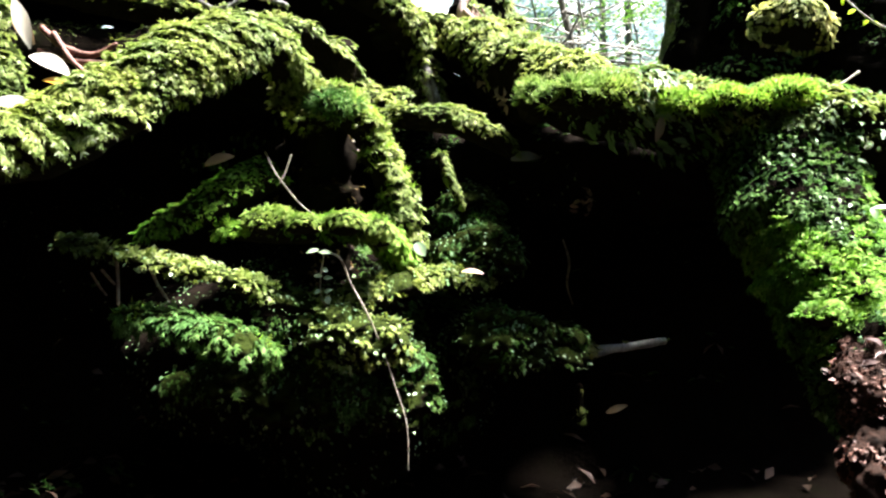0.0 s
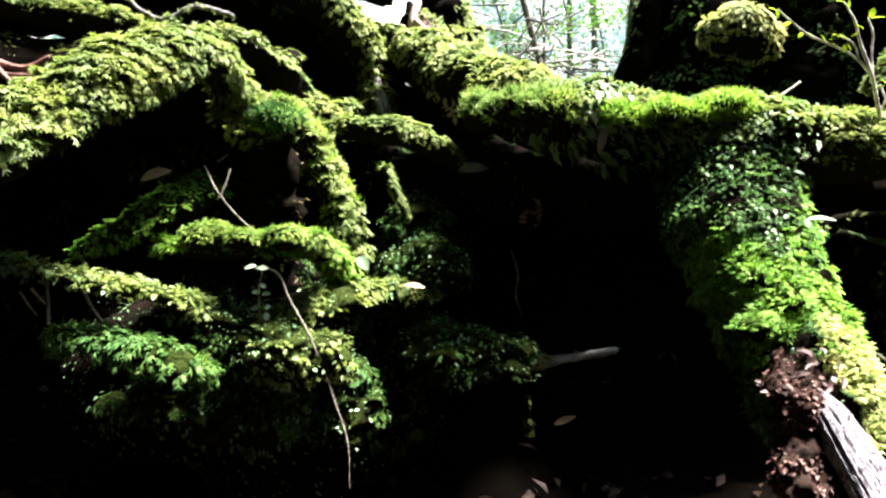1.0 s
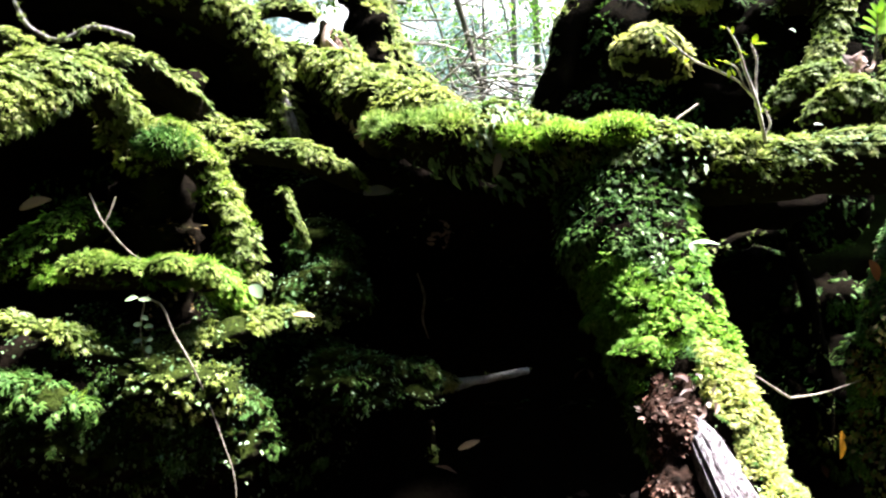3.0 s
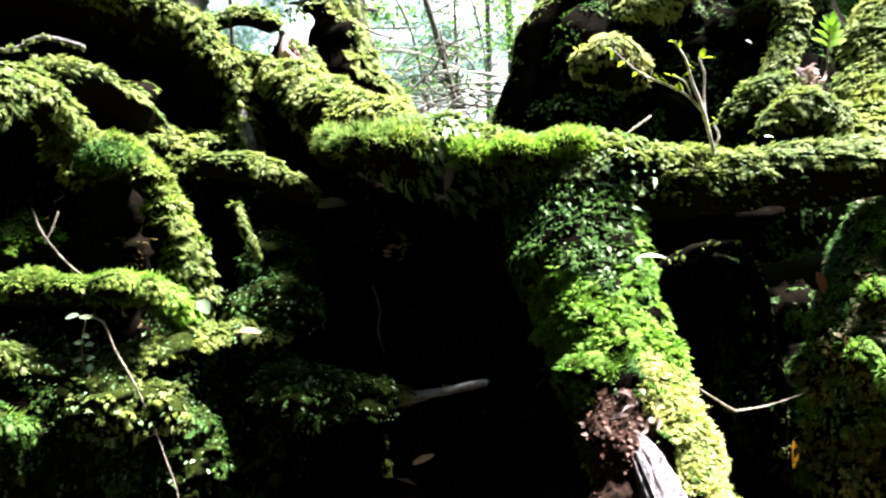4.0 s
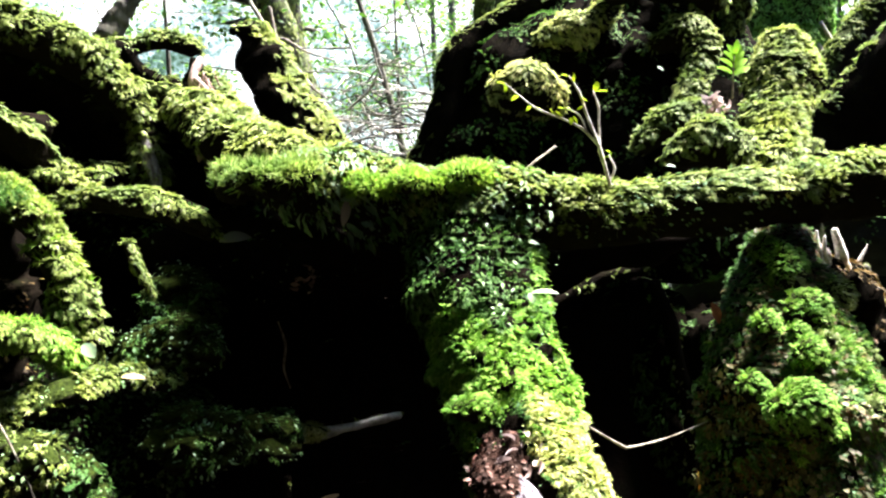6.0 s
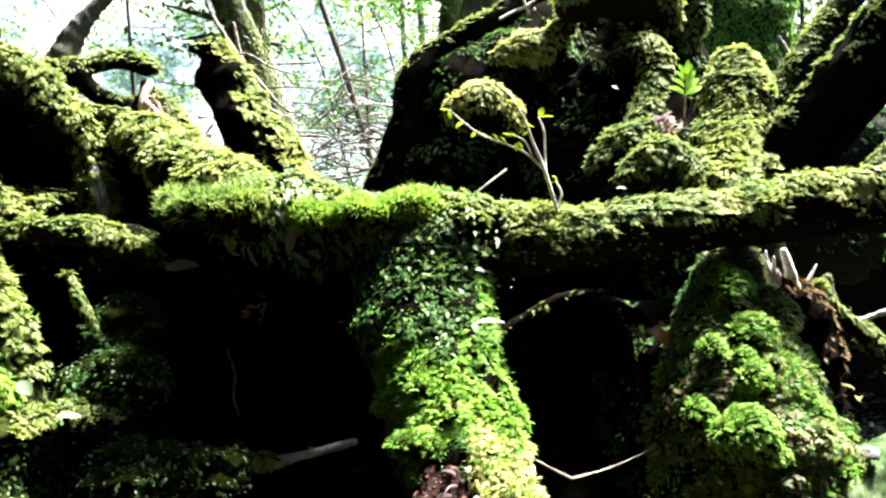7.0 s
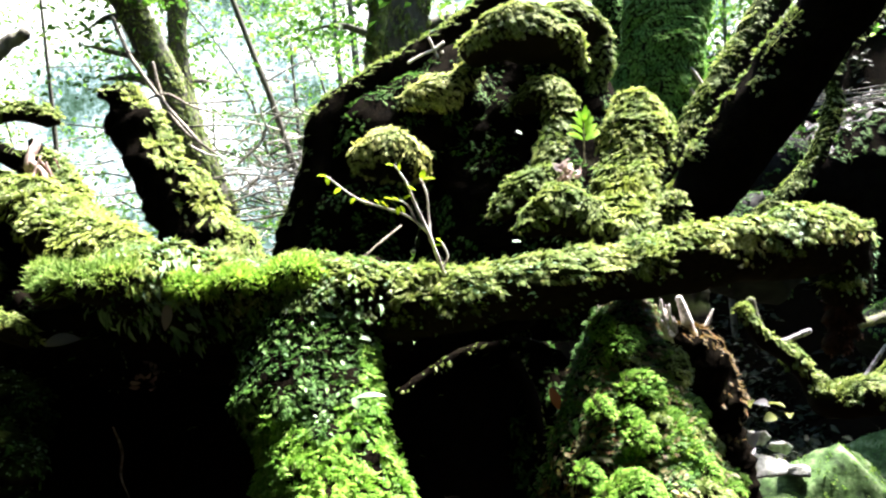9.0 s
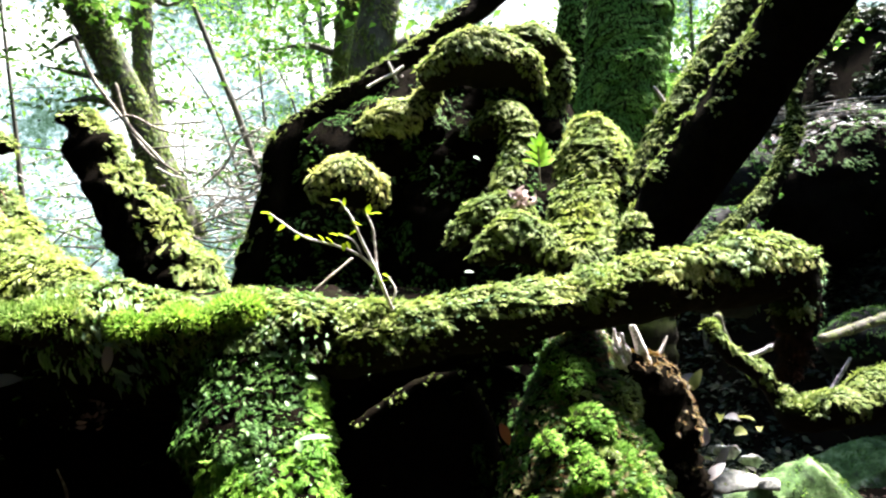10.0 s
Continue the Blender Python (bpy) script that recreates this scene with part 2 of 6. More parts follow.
def part(name, geo, mat, parent, label="", kind="", smooth=True):
    """One mesh under a thing or a part; geo is (world vertices, list of face arrays)."""
    verts, faces = geo
    ob = new(name, mesh_of(name, np.asarray(verts) - origin_of(parent), faces, mat, smooth))
    ob.parent = parent
    return tagged(ob, label, kind=kind)


def join(*geos):
    verts, faces, at = [], {}, 0
    for v, fs in geos:
        verts.append(np.asarray(v, float))
        for f in fs:
            if len(f):
                faces.setdefault(np.asarray(f).shape[1], []).append(np.asarray(f) + at)
        at += len(v)
    return np.concatenate(verts), [np.concatenate(f) for f in faces.values()]


def spline(pts, step):
    """Points along a Catmull-Rom curve through pts (any width), about step apart."""
    p = np.asarray(pts, float)
    p = np.vstack([2 * p[0] - p[1], p, 2 * p[-1] - p[-2]])
    out = []
    for i in range(1, len(p) - 2):
        n = max(2, int(np.linalg.norm(p[i + 1, :3] - p[i, :3]) / step))
        t = np.linspace(0, 1, n, endpoint=False)[:, None]
        a, b, c, d = p[i - 1], p[i], p[i + 1], p[i + 2]
        out.append(0.5 * (2 * b + (c - a) * t + (2 * a - 5 * b + 4 * c - d) * t ** 2 + (3 * b - a - 3 * c + d) * t ** 3))
    out.append(p[-2][None])
    return np.concatenate(out)


def tube(pts, seg=16, step=0.02, rough=0.18, grain=7.0, ends=True, seed=0.0, grooves=0.0):
    """A lumpy limb along (x, y, z, radius) points, with rounded ends."""
    s = spline(pts, step)
    c, r = s[:, :3], np.maximum(s[:, 3], 0.0015)
    tang = unit(np.gradient(c, axis=0))
    if ends:
        k = np.array([1.0, 0.8, 0.45])
        c = np.vstack([c[0] - tang[0] * r[0] * k[:, None] * 0.9, c, c[-1] + tang[-1] * r[-1] * k[::-1, None] * 0.9])
        r = np.concatenate([r[0] * np.array([0.15, 0.6, 0.9]), r, r[-1] * np.array([0.9, 0.6, 0.15])])
        tang = np.vstack([tang[[0, 0, 0]], tang, tang[[-1, -1, -1]]])
    u = np.cross(tang[0], (0.3, 0.2, 1.0) if abs(tang[0][2]) < 0.9 else (1.0, 0, 0))
    us = []
    for tg in tang:
        u = u - tg * np.dot(u, tg)
        u = u / max(np.linalg.norm(u), 1e-9)
        us.append(u)
    us = np.array(us)
    ws = np.cross(tang, us)
    ang = np.linspace(0, 2 * np.pi, seg, endpoint=False)
    nrm = us[:, None] * np.cos(ang)[None, :, None] + ws[:, None] * np.sin(ang)[None, :, None]
    v = c[:, None] + nrm * r[:, None, None]
    if rough:
        n = fbm(v.reshape(-1, 3) + seed, grain, 3).reshape(v.shape[:2])
        v = v + nrm * (n * rough * r[:, None])[..., None]
    if grooves:
        run = np.concatenate([[0], np.cumsum(np.linalg.norm(np.diff(c, axis=0), axis=1))])
        def strip(k, along):
            return np.stack([np.broadcast_to(np.cos(ang) * k, v.shape[:2]), np.broadcast_to(np.sin(ang) * k, v.shape[:2]), np.broadcast_to(run[:, None] * along, v.shape[:2])], -1).reshape(-1, 3)
        crack = np.maximum(0, 1 - np.abs(fbm(strip(4.0, 1.5) + seed, 1.0, 2)) / 0.06).reshape(v.shape[:2])
        fibre = fbm(strip(16.0, 5.0) + seed, 1.0, 2).reshape(v.shape[:2])
        step_off = np.floor(fbm(strip(2.2, 2.5) + seed + 8, 1.0, 2).reshape(v.shape[:2]) * 4) / 4
        v = v - nrm * ((crack * grooves - fibre * 0.08 - step_off * 0.3) * r[:, None])[..., None]
    rings = len(c)
    idx = np.arange(rings * seg).reshape(rings, seg)
    a, b = idx[:-1], idx[1:]
    quads = np.stack([a, np.roll(a, -1, 1), np.roll(b, -1, 1), b], -1).reshape(-1, 4)
    verts = np.vstack([v.reshape(-1, 3), c[:1], c[-1:]])
    n0, n1 = rings * seg, rings * seg + 1
    cap0 = np.stack([np.roll(idx[0], -1), idx[0], np.full(seg, n0)], -1)
    cap1 = np.stack([idx[-1], np.roll(idx[-1], -1), np.full(seg, n1)], -1)
    return verts, [quads, np.vstack([cap0, cap1])]


def lump(centre, radii, rough=0.16, grain=5.0, n=36, turn=0.0, seed=0.0):
    """A lumpy rounded mass."""
    th = np.linspace(0.04, np.pi - 0.04, n)
    ph = np.linspace(0, 2 * np.pi, 2 * n, endpoint=False)
    d = np.stack([np.sin(th)[:, None] * np.cos(ph), np.sin(th)[:, None] * np.sin(ph), np.cos(th)[:, None] * np.ones_like(ph)], -1)
    v = d * np.asarray(radii)
    cs, sn = math.cos(radians(turn)), math.sin(radians(turn))
    v = v @ np.array([[cs, sn, 0], [-sn, cs, 0], [0, 0, 1]]) + np.asarray(centre)
    f = fbm(v.reshape(-1, 3) + seed, grain, 4).reshape(v.shape[:2])
    v = v + (v - np.asarray(centre)) * (f * rough)[..., None]
    rings, seg = v.shape[:2]
    idx = np.arange(rings * seg).reshape(rings, seg)
    a, b = idx[:-1], idx[1:]
    quads = np.stack([a, b, np.roll(b, -1, 1), np.roll(a, -1, 1)], -1).reshape(-1, 4)
    return v.reshape(-1, 3), [quads]


def scatter(geo, density, low=-0.1, patch=5.0, cover=0.7, seed=0.0, want=None, layered=False):
    """Random points on a surface, thick where it faces up past low (in places, by patchy noise); returns places and normals."""
    v, faces = np.asarray(geo[0]), geo[1]
    tris = np.concatenate([np.concatenate([f[:, [0, 1, 2]], f[:, [0, 2, 3]]]) if f.shape[1] == 4 else f for f in faces])
    a, b, c = v[tris[:, 0]], v[tris[:, 1]], v[tris[:, 2]]
    n = np.cross(b - a, c - a)
    area = np.linalg.norm(n, axis=1) / 2
    n = unit(n)
    total = area.sum()
    count = int(total * density)
    pick = rng.choice(len(tris), count, p=area / total)
    r1, r2 = np.sqrt(rng.random(count))[:, None], rng.random(count)[:, None]
    p = a[pick] * (1 - r1) + b[pick] * r1 * (1 - r2) + c[pick] * r1 * r2
    m = n[pick]
    keep = m[:, 2] + fbm(p + seed, patch, 2) * 0.55 + (rng.random(count) - 0.5) * 0.3 > low
    keep &= rng.random(count) < 1.1 - 1.2 * np.maximum(0, billow(p * np.array([0.8, 0.8, 1.5]) + seed, 14.0) - 0.45)
    if layered:
        keep &= rng.random(count) < 1.25 - layer(p, seed) * (1 - np.clip(m[:, 2], 0, 1) * 0.6)
    keep &= fbm(p + seed + 31.7, patch * 2.3, 2) < cover
    keep &= (m[:, 1] < 0.3) | (m[:, 2] > 0.55) | (rng.random(count) < 0.3)
    if want is not None:
        keep &= want(p, m)
    return p[keep], m[keep]


# a feathery shoot: a narrow bent stem with two pairs of side needles (x across, y along, z out of its plane)
FROND_V = np.array([(-.13, 0, 0), (.13, 0, 0), (.11, .55, .07), (-.11, .55, .07), (0, 1, -.14), (0, .12, .02), (0, .38, .05), (-.46, .52, -.02), (.46, .52, -.02), (0, .42, .06), (0, .68, .05), (-.4, .88, -.08), (.4, .88, -.08)])
FROND_F = np.array([(0, 1, 2), (0, 2, 3), (3, 2, 4), (5, 6, 7), (5, 8, 6), (9, 10, 11), (9, 12, 10)])
# a small pointed leaf, folded along its rib
BLADE_V = np.array([(0, 0, 0), (-.5, .45, .1), (.5, .45, .1), (0, 1, -.12), (0, .5, 0)])
BLADE_F = np.array([(0, 4, 1), (0, 2, 4), (1, 4, 3), (4, 2, 3)])
# a thin hair
HAIR_V = np.array([(-.5, 0, 0), (.5, 0, 0), (0, 1, -.2), (.4, .55, .06), (-.4, .55, .06)])
HAIR_F = np.array([(0, 1, 3), (0, 3, 4), (4, 3, 2)])


def strew(shape, p, along, out, length, width):
    """Copies of a flat shape at p: along its length, out of its plane."""
    tv, tf = shape
    y = unit(along)
    z = unit(out - y * np.sum(out * y, 1, keepdims=True))
    x = np.cross(y, z)
    w, h = np.broadcast_to(width, len(p))[:, None, None], np.broadcast_to(length, len(p))[:, None, None]
    v = p[:, None] + x[:, None] * tv[None, :, :1] * w + y[:, None] * tv[None, :, 1:2] * h + z[:, None] * tv[None, :, 2:] * h
    f = tf[None] + (np.arange(len(p)) * len(tv))[:, None, None]
    return v.reshape(-1, 3), [f.reshape(-1, 3)]


def fronds(p, n, size=0.022, droop=0.5, lift=0.7, shape=(FROND_V, FROND_F), wide=0.7, sink=0.003):
    """Feathery shoots that lie on a surface like shingles, combed the same way in each patch, and hang over its edges."""
    k = len(p)
    comb = np.stack([fbm(p + 11.1, 4.0, 2), fbm(p + 47.3, 4.0, 2), fbm(p + 83.9, 4.0, 1)], -1) * 1.5 + np.array([0.35, -0.3, 0.0])
    rnd = comb + unit(rng.normal(size=(k, 3))) * 0.42
    tang = rnd - n * np.sum(rnd * n, 1, keepdims=True)
    along = tang * 0.6 + n * lift * 0.5 * (0.4 + rng.random((k, 1))) + np.array([0, 0, -1.0]) * droop * (0.5 + rng.random((k, 1)))
    along = along + n * np.maximum(0, 0.22 - np.sum(along * n, 1, keepdims=True))
    ln = size * (0.5 + 0.9 * rng.random(k))
    return strew(shape, p - n * sink, along, n * 0.75 + np.array([0, 0, 0.55]) + 0.16 * rng.normal(size=(k, 3)), ln, ln * wide)


def hairs(p, n, size=0.03, droop=0.25, spread=0.6, thick=0.0028):
    k = len(p)
    along = n + spread * rng.normal(size=(k, 3)) * 0.6 + np.array([0, 0, -droop])
    ln = size * (0.5 + 0.8 * rng.random(k))
    return strew((HAIR_V, HAIR_F), p - n * 0.004, along, rng.normal(size=(k, 3)), ln, thick * (0.7 + 0.6 * rng.random(k)))


def billow(p, grain):
    """Rounded clumps with sharp creases between them, 0 to 1."""
    return 1 - np.minimum(1, np.abs(fbm(p, grain, 2)) * 2.2)


def layer(p, seed, pitch=0.05):
    """Moss grows in overlapping drooping layers: 0 at a layer's lip, rising to 1 under the lip above."""
    return np.mod(p[:, 2] / pitch + 1.3 * fbm(p + seed, 7.0, 2) + 0.35 * fbm(p + seed + 3, 25.0, 1), 1.0)


def swell(geo, low, amount, grain=16.0, seed=0.0):
    """Raise moss clumps and drooping layers on the parts of a surface that face up past low."""
    v, faces = np.array(geo[0], float), geo[1]
    n = np.zeros_like(v)
    for f in faces:
        fn = np.cross(v[f[:, 1]] - v[f[:, 0]], v[f[:, 2]] - v[f[:, 0]])
        for k in range(f.shape[1]):
            np.add.at(n, f[:, k], fn)
    n = unit(n)
    mask = smooth_step(low - 0.25, low + 0.35, n[:, 2] + 0.4 * fbm(v + seed, 5.0, 2))
    b = billow(v * np.array([0.8, 0.8, 1.5]) + seed, grain)
    lip = (1 - layer(v, seed)) * (1 - 0.6 * np.clip(n[:, 2], 0, 1))
    return v + n * (mask * amount * (0.55 * (1 - b ** 2) + 0.9 * lip))[:, None], faces


def smooth_step(a, b, x):
    t = np.clip((x - a) / (b - a), 0, 1)
    return t * t * (3 - 2 * t)


def mossy(name, geo, label, category="root", density=9000, low=0.0, cover=0.7, size=0.022, moss=None, body=None, droop=0.5,
          group="", seed=0.0, fluff=0, fluff_low=0.75, moss_label="feathery yellow-green moss", lift=0.7, want=None, body_name="wood", clump=0.03, glints=0):
    """A limb or mass with its coat of moss shoots."""
    if density and clump:
        geo = swell(geo, low, clump, 0.42 / clump, seed)
    base = geo[0].min(0)
    mid = geo[0].mean(0)
    ob = thing(name, (mid[0], mid[1], base[2]), label, category, group)
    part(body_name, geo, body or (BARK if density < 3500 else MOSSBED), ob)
    if density:
        far = mid[1] > 3.15
        p, n = scatter(geo, density * (0.95 if far else 1.2), low, 5.0, cover, seed, want, clump > 0)
        if len(p):
            part("moss_coat", fronds(p, n, size * (1.18 if far else 1.08), droop, lift), moss or FEATHER, ob, moss_label, "stuff", smooth=False)
    if glints:
        p, n = scatter(geo, glints, -0.7, 6.0, 0.5, seed + 9)
        p, n = p[n[:, 1] < 0.2], n[n[:, 1] < 0.2]
        part("liverwort", fronds(p + n * 0.012, n, 0.013, 0.35, 0.8, (BLADE_V, BLADE_F), 0.6), GLOSSLEAF, ob, "small pale glossy leaflets", "stuff", smooth=False)
    if fluff:
        p, n = scatter(geo, fluff, fluff_low, 4.0, 0.35, seed + 5)
        if len(p):
            part("cushion_moss", hairs(p, n), FLUFF, ob, "soft bright green cushion moss", "stuff", smooth=False)
    return ob


# ---- ground and distance ----
def ground_height(x, y):
    inner = 1 - smooth_step(2.2, 2.9, x)
    h = 0.12 + smooth_step(3.0, 3.5, y) * inner * 1.0
    h = h - 1.0 * smooth_step(2.9, 4.2, x)
    # Slopes behind and to the left are unseen, added to hold off sky light.
    h = h + smooth_step(-0.9, -5, y) * 5.0 + smooth_step(-2.3, -6, x) * 8 * (1 - smooth_step(5, 12, y))
    h = h + smooth_step(12.0, 16.5, x + 0.6 * y) * 6 * smooth_step(3.2, 4.6, x) * (1 - smooth_step(14, 30, y))
    h = h + smooth_step(6, 40, y) * 1.2
    q = np.stack([x, y, np.zeros_like(x)], -1).reshape(-1, 3)
    return h + (fbm(q, 1.7, 4) * 0.07 + fbm(q, 0.3, 2) * 0.08).reshape(x.shape)


def axis(lo, hi, fine, far):
    near = np.arange(lo, hi + 1e-6, fine)
    out = fine * 1.16 ** np.arange(1, 60)
    out = np.cumsum(out)
    out = out[out < far]
    return np.concatenate([lo - out[::-1], near, hi + out])


gx, gy = axis(-2.5, 7.0, 0.1, 400), axis(0.6, 7.0, 0.1, 400)
GX, GY = np.meshgrid(gx, gy)
GZ = ground_height(GX, GY)
gi = np.arange(GX.size).reshape(GX.shape)
ground_faces = np.stack([gi[:-1, :-1], gi[:-1, 1:], gi[1:, 1:], gi[1:, :-1]], -1).reshape(-1, 4)
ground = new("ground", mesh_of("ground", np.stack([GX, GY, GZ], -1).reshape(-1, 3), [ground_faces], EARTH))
tagged(ground, "damp forest floor of earth and leaf mould, darkened to stand for shade", "ground", kind="structure")

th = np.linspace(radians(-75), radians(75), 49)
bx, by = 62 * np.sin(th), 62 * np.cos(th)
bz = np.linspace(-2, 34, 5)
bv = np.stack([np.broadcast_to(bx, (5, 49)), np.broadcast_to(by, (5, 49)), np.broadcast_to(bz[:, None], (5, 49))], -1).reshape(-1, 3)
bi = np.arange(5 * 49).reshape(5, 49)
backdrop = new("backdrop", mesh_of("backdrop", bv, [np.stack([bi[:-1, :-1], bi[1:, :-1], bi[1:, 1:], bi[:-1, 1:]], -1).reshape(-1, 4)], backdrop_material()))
tagged(backdrop, "glowing backdrop painted with overexposed distant leaves and sky", "backdrop", kind="structure")

# ---- the fallen log and its roots ----
log = [(2.616, 1.980, 1.228, 0.067), (2.618, 1.970, 1.342, 0.086), (2.477, 1.970, 1.373, 0.092), (2.237, 2.000, 1.365, 0.087), (1.972, 2.040, 1.344, 0.082), (1.720, 2.090, 1.324, 0.078), (1.472, 2.130, 1.310, 0.080), (1.267, 2.170, 1.314, 0.091), (1.051, 2.200, 1.340, 0.108), (0.900, 2.260, 1.359, 0.100), (0.717, 2.330, 1.389, 0.104), (0.580, 2.380, 1.441, 0.106), (0.486, 2.420, 1.449, 0.081)]
mossy("fallen_log", tube(log, 40, 0.012, 0.16, 9), "long mossy fallen log with bright green moss along its top", "log", 22000, 0.0, 0.95, 0.027, glints=1500)

log_geo = tube(log, 40, 0.012, 0.16, 9)
log_thing = scene.objects["fallen_log"]
p, n = scatter(log_geo, 2600, -0.75, 6.0, 0.6, 4.0, lambda p, n: (n[:, 1] < -0.2) & (p[:, 0] < 1.3 + 0.2 * fbm(p, 3, 2)))
part("leaf_fringe", fronds(p + n * 0.03, n, 0.03, 0.5, 1.0, (BLADE_V, BLADE_F), 0.36), FRINGELEAF, log_thing, "narrow pale green leaves on the shaded side", "stuff", smooth=False)

# Highlight on the log's top, put into the moss colour.
p, n = scatter(log_geo, 15000, 0.35, 5.0, 0.6, 3.0, lambda p, n: p[:, 0] + 0.2 * fbm(p, 4, 2) > 1.25)
part("pale_moss", fronds(p + n * 0.014, n, 0.026, 0.5, 0.8), YELLOWMOSS, log_thing, "pale moss painted as sunlight along the top", "stuff", smooth=False)
p, n = scatter(log_geo, 1500, -0.9, 6.0, 0.8, 14.0, lambda p, n: (n[:, 1] < -0.1) & (p[:, 0] < 0.72))
part("leaf_fringe", fronds(p + n * 0.03, n, 0.05, 0.7, 1.0, (BLADE_V, BLADE_F), 0.3), PALEGREEN, log_thing, "long pale drooping blades at the log's end", "stuff", smooth=False)

pillar = [(0.967, 2.320, 1.379, 0.097), (0.981, 2.240, 1.240, 0.143), (0.993, 2.140, 1.102, 0.149), (1.000, 2.020, 0.954, 0.138), (1.015, 1.900, 0.829, 0.132), (1.019, 1.800, 0.718, 0.119), (1.023, 1.700, 0.607, 0.112), (1.040, 1.600, 0.511, 0.106), (1.027, 1.470, 0.442, 0.092), (0.996, 1.370, 0.227, 0.086)]
dead = [(0.919, 1.620, 0.725, 0.010), (0.942, 1.600, 0.694, 0.024), (0.955, 1.560, 0.647, 0.037), (0.966, 1.500, 0.583, 0.043), (0.972, 1.440, 0.530, 0.043), (0.970, 1.340, 0.453, 0.040)]
rot = [(0.943, 1.740, 0.801, 0.023), (0.929, 1.700, 0.755, 0.046), (0.914, 1.660, 0.693, 0.055), (0.902, 1.600, 0.609, 0.055), (0.872, 1.500, 0.512, 0.054)]


def off_dead_wood(p, n):
    line = spline(dead, 0.02)[:, :3]
    gap = np.linalg.norm(p[:, None] - line[None], axis=2).min(1)
    return gap > 0.07 + 0.02 * fbm(p, 20, 2)


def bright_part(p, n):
    """The lower and outer side of the root, where lighter moss paints the sunlight."""
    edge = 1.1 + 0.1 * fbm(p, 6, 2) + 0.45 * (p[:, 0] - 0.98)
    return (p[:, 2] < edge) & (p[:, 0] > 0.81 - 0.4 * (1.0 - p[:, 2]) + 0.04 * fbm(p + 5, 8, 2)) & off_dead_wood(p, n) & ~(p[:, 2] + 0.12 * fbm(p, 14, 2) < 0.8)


root_geo = swell(tube(pillar, 40, 0.012, 0.2, 8, seed=3.0), -0.45, 0.03, 14, 3.0)
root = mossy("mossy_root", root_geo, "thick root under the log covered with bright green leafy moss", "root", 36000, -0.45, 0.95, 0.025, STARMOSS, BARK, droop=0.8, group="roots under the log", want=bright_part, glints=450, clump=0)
# Darker, sparser moss paints the log's shade on the rest of the root.
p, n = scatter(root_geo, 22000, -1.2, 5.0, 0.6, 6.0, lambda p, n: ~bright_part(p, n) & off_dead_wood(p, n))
part("shade_tinted_moss", fronds(p, n, 0.021, 0.8, 0.6), DEEP, root, "sparse moss, dark green to stand for shade", "stuff", smooth=False)
p, n = scatter(root_geo, 1700, -1.2, 5.0, 0.4, 2.0, lambda p, n: ~bright_part(p, n) & (p[:, 2] > 0.85) & (n[:, 1] < 0.3))
part("leaf_moss", fronds(p + n * 0.01, n, 0.021, 0.6, 0.9, (BLADE_V, BLADE_F), 0.45), FRINGELEAF, root, "small pale-edged leaves", "stuff", smooth=False)
p, n = scatter(root_geo, 60000, -0.5, 5.0, 0.9, 6.0, lambda p, n: off_dead_wood(p, n) & (p[:, 2] + 0.12 * fbm(p, 14, 2) < 0.82) & (p[:, 0] > 0.98))
part("pale_moss", fronds(p, n, 0.024, 0.5, 0.9), YELLOWMOSS, root, "pale yellow moss tufts", "stuff", smooth=False)
rot_geo = tube(rot, 56, 0.008, 0.5, 22, seed=5.0)
part("rotten_bark", rot_geo, ROT, root, "crumbling red-brown rotten bark")
p, n = scatter(rot_geo, 13000, -1.2, 5.0, 0.4, 3.0)
part("bark_litter", fronds(p, n, 0.015, 0.5, 0.9, (BLADE_V, BLADE_F), 0.6), BARKLITTER, root, "loose red-brown bark litter", "stuff", smooth=False)
part("dead_wood", tube(dead, 110, 0.006, 0.12, 14, seed=2.0, grooves=0.42), DEADWOOD, root, "bleached splitting dead wood with dark cracks")

pillar2 = [(1.980, 2.200, 1.208, 0.073), (1.907, 2.130, 1.083, 0.129), (1.853, 2.050, 0.927, 0.172), (1.834, 1.970, 0.781, 0.204), (1.820, 1.930, 0.638, 0.222), (1.792, 1.900, 0.472, 0.231)]
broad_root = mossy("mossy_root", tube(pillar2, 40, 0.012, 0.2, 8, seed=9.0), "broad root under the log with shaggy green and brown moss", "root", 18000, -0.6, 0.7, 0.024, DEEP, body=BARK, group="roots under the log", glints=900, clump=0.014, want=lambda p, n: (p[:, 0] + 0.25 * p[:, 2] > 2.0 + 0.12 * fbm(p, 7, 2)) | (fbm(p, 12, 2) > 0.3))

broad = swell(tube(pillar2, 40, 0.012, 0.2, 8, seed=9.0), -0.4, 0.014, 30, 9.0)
# Dark moss on the left side paints the root's shaded half.
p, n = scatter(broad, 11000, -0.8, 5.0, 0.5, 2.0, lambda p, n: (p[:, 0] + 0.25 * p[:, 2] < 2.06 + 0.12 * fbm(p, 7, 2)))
part("shade_tinted_moss", fronds(p, n, 0.022, 0.8, 0.6), DEEP, broad_root, "sparse moss, dark green to stand for shade", "stuff", smooth=False)
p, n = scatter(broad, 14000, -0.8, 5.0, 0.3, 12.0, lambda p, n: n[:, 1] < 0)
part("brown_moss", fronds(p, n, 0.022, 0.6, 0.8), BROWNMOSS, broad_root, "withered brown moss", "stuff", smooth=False)
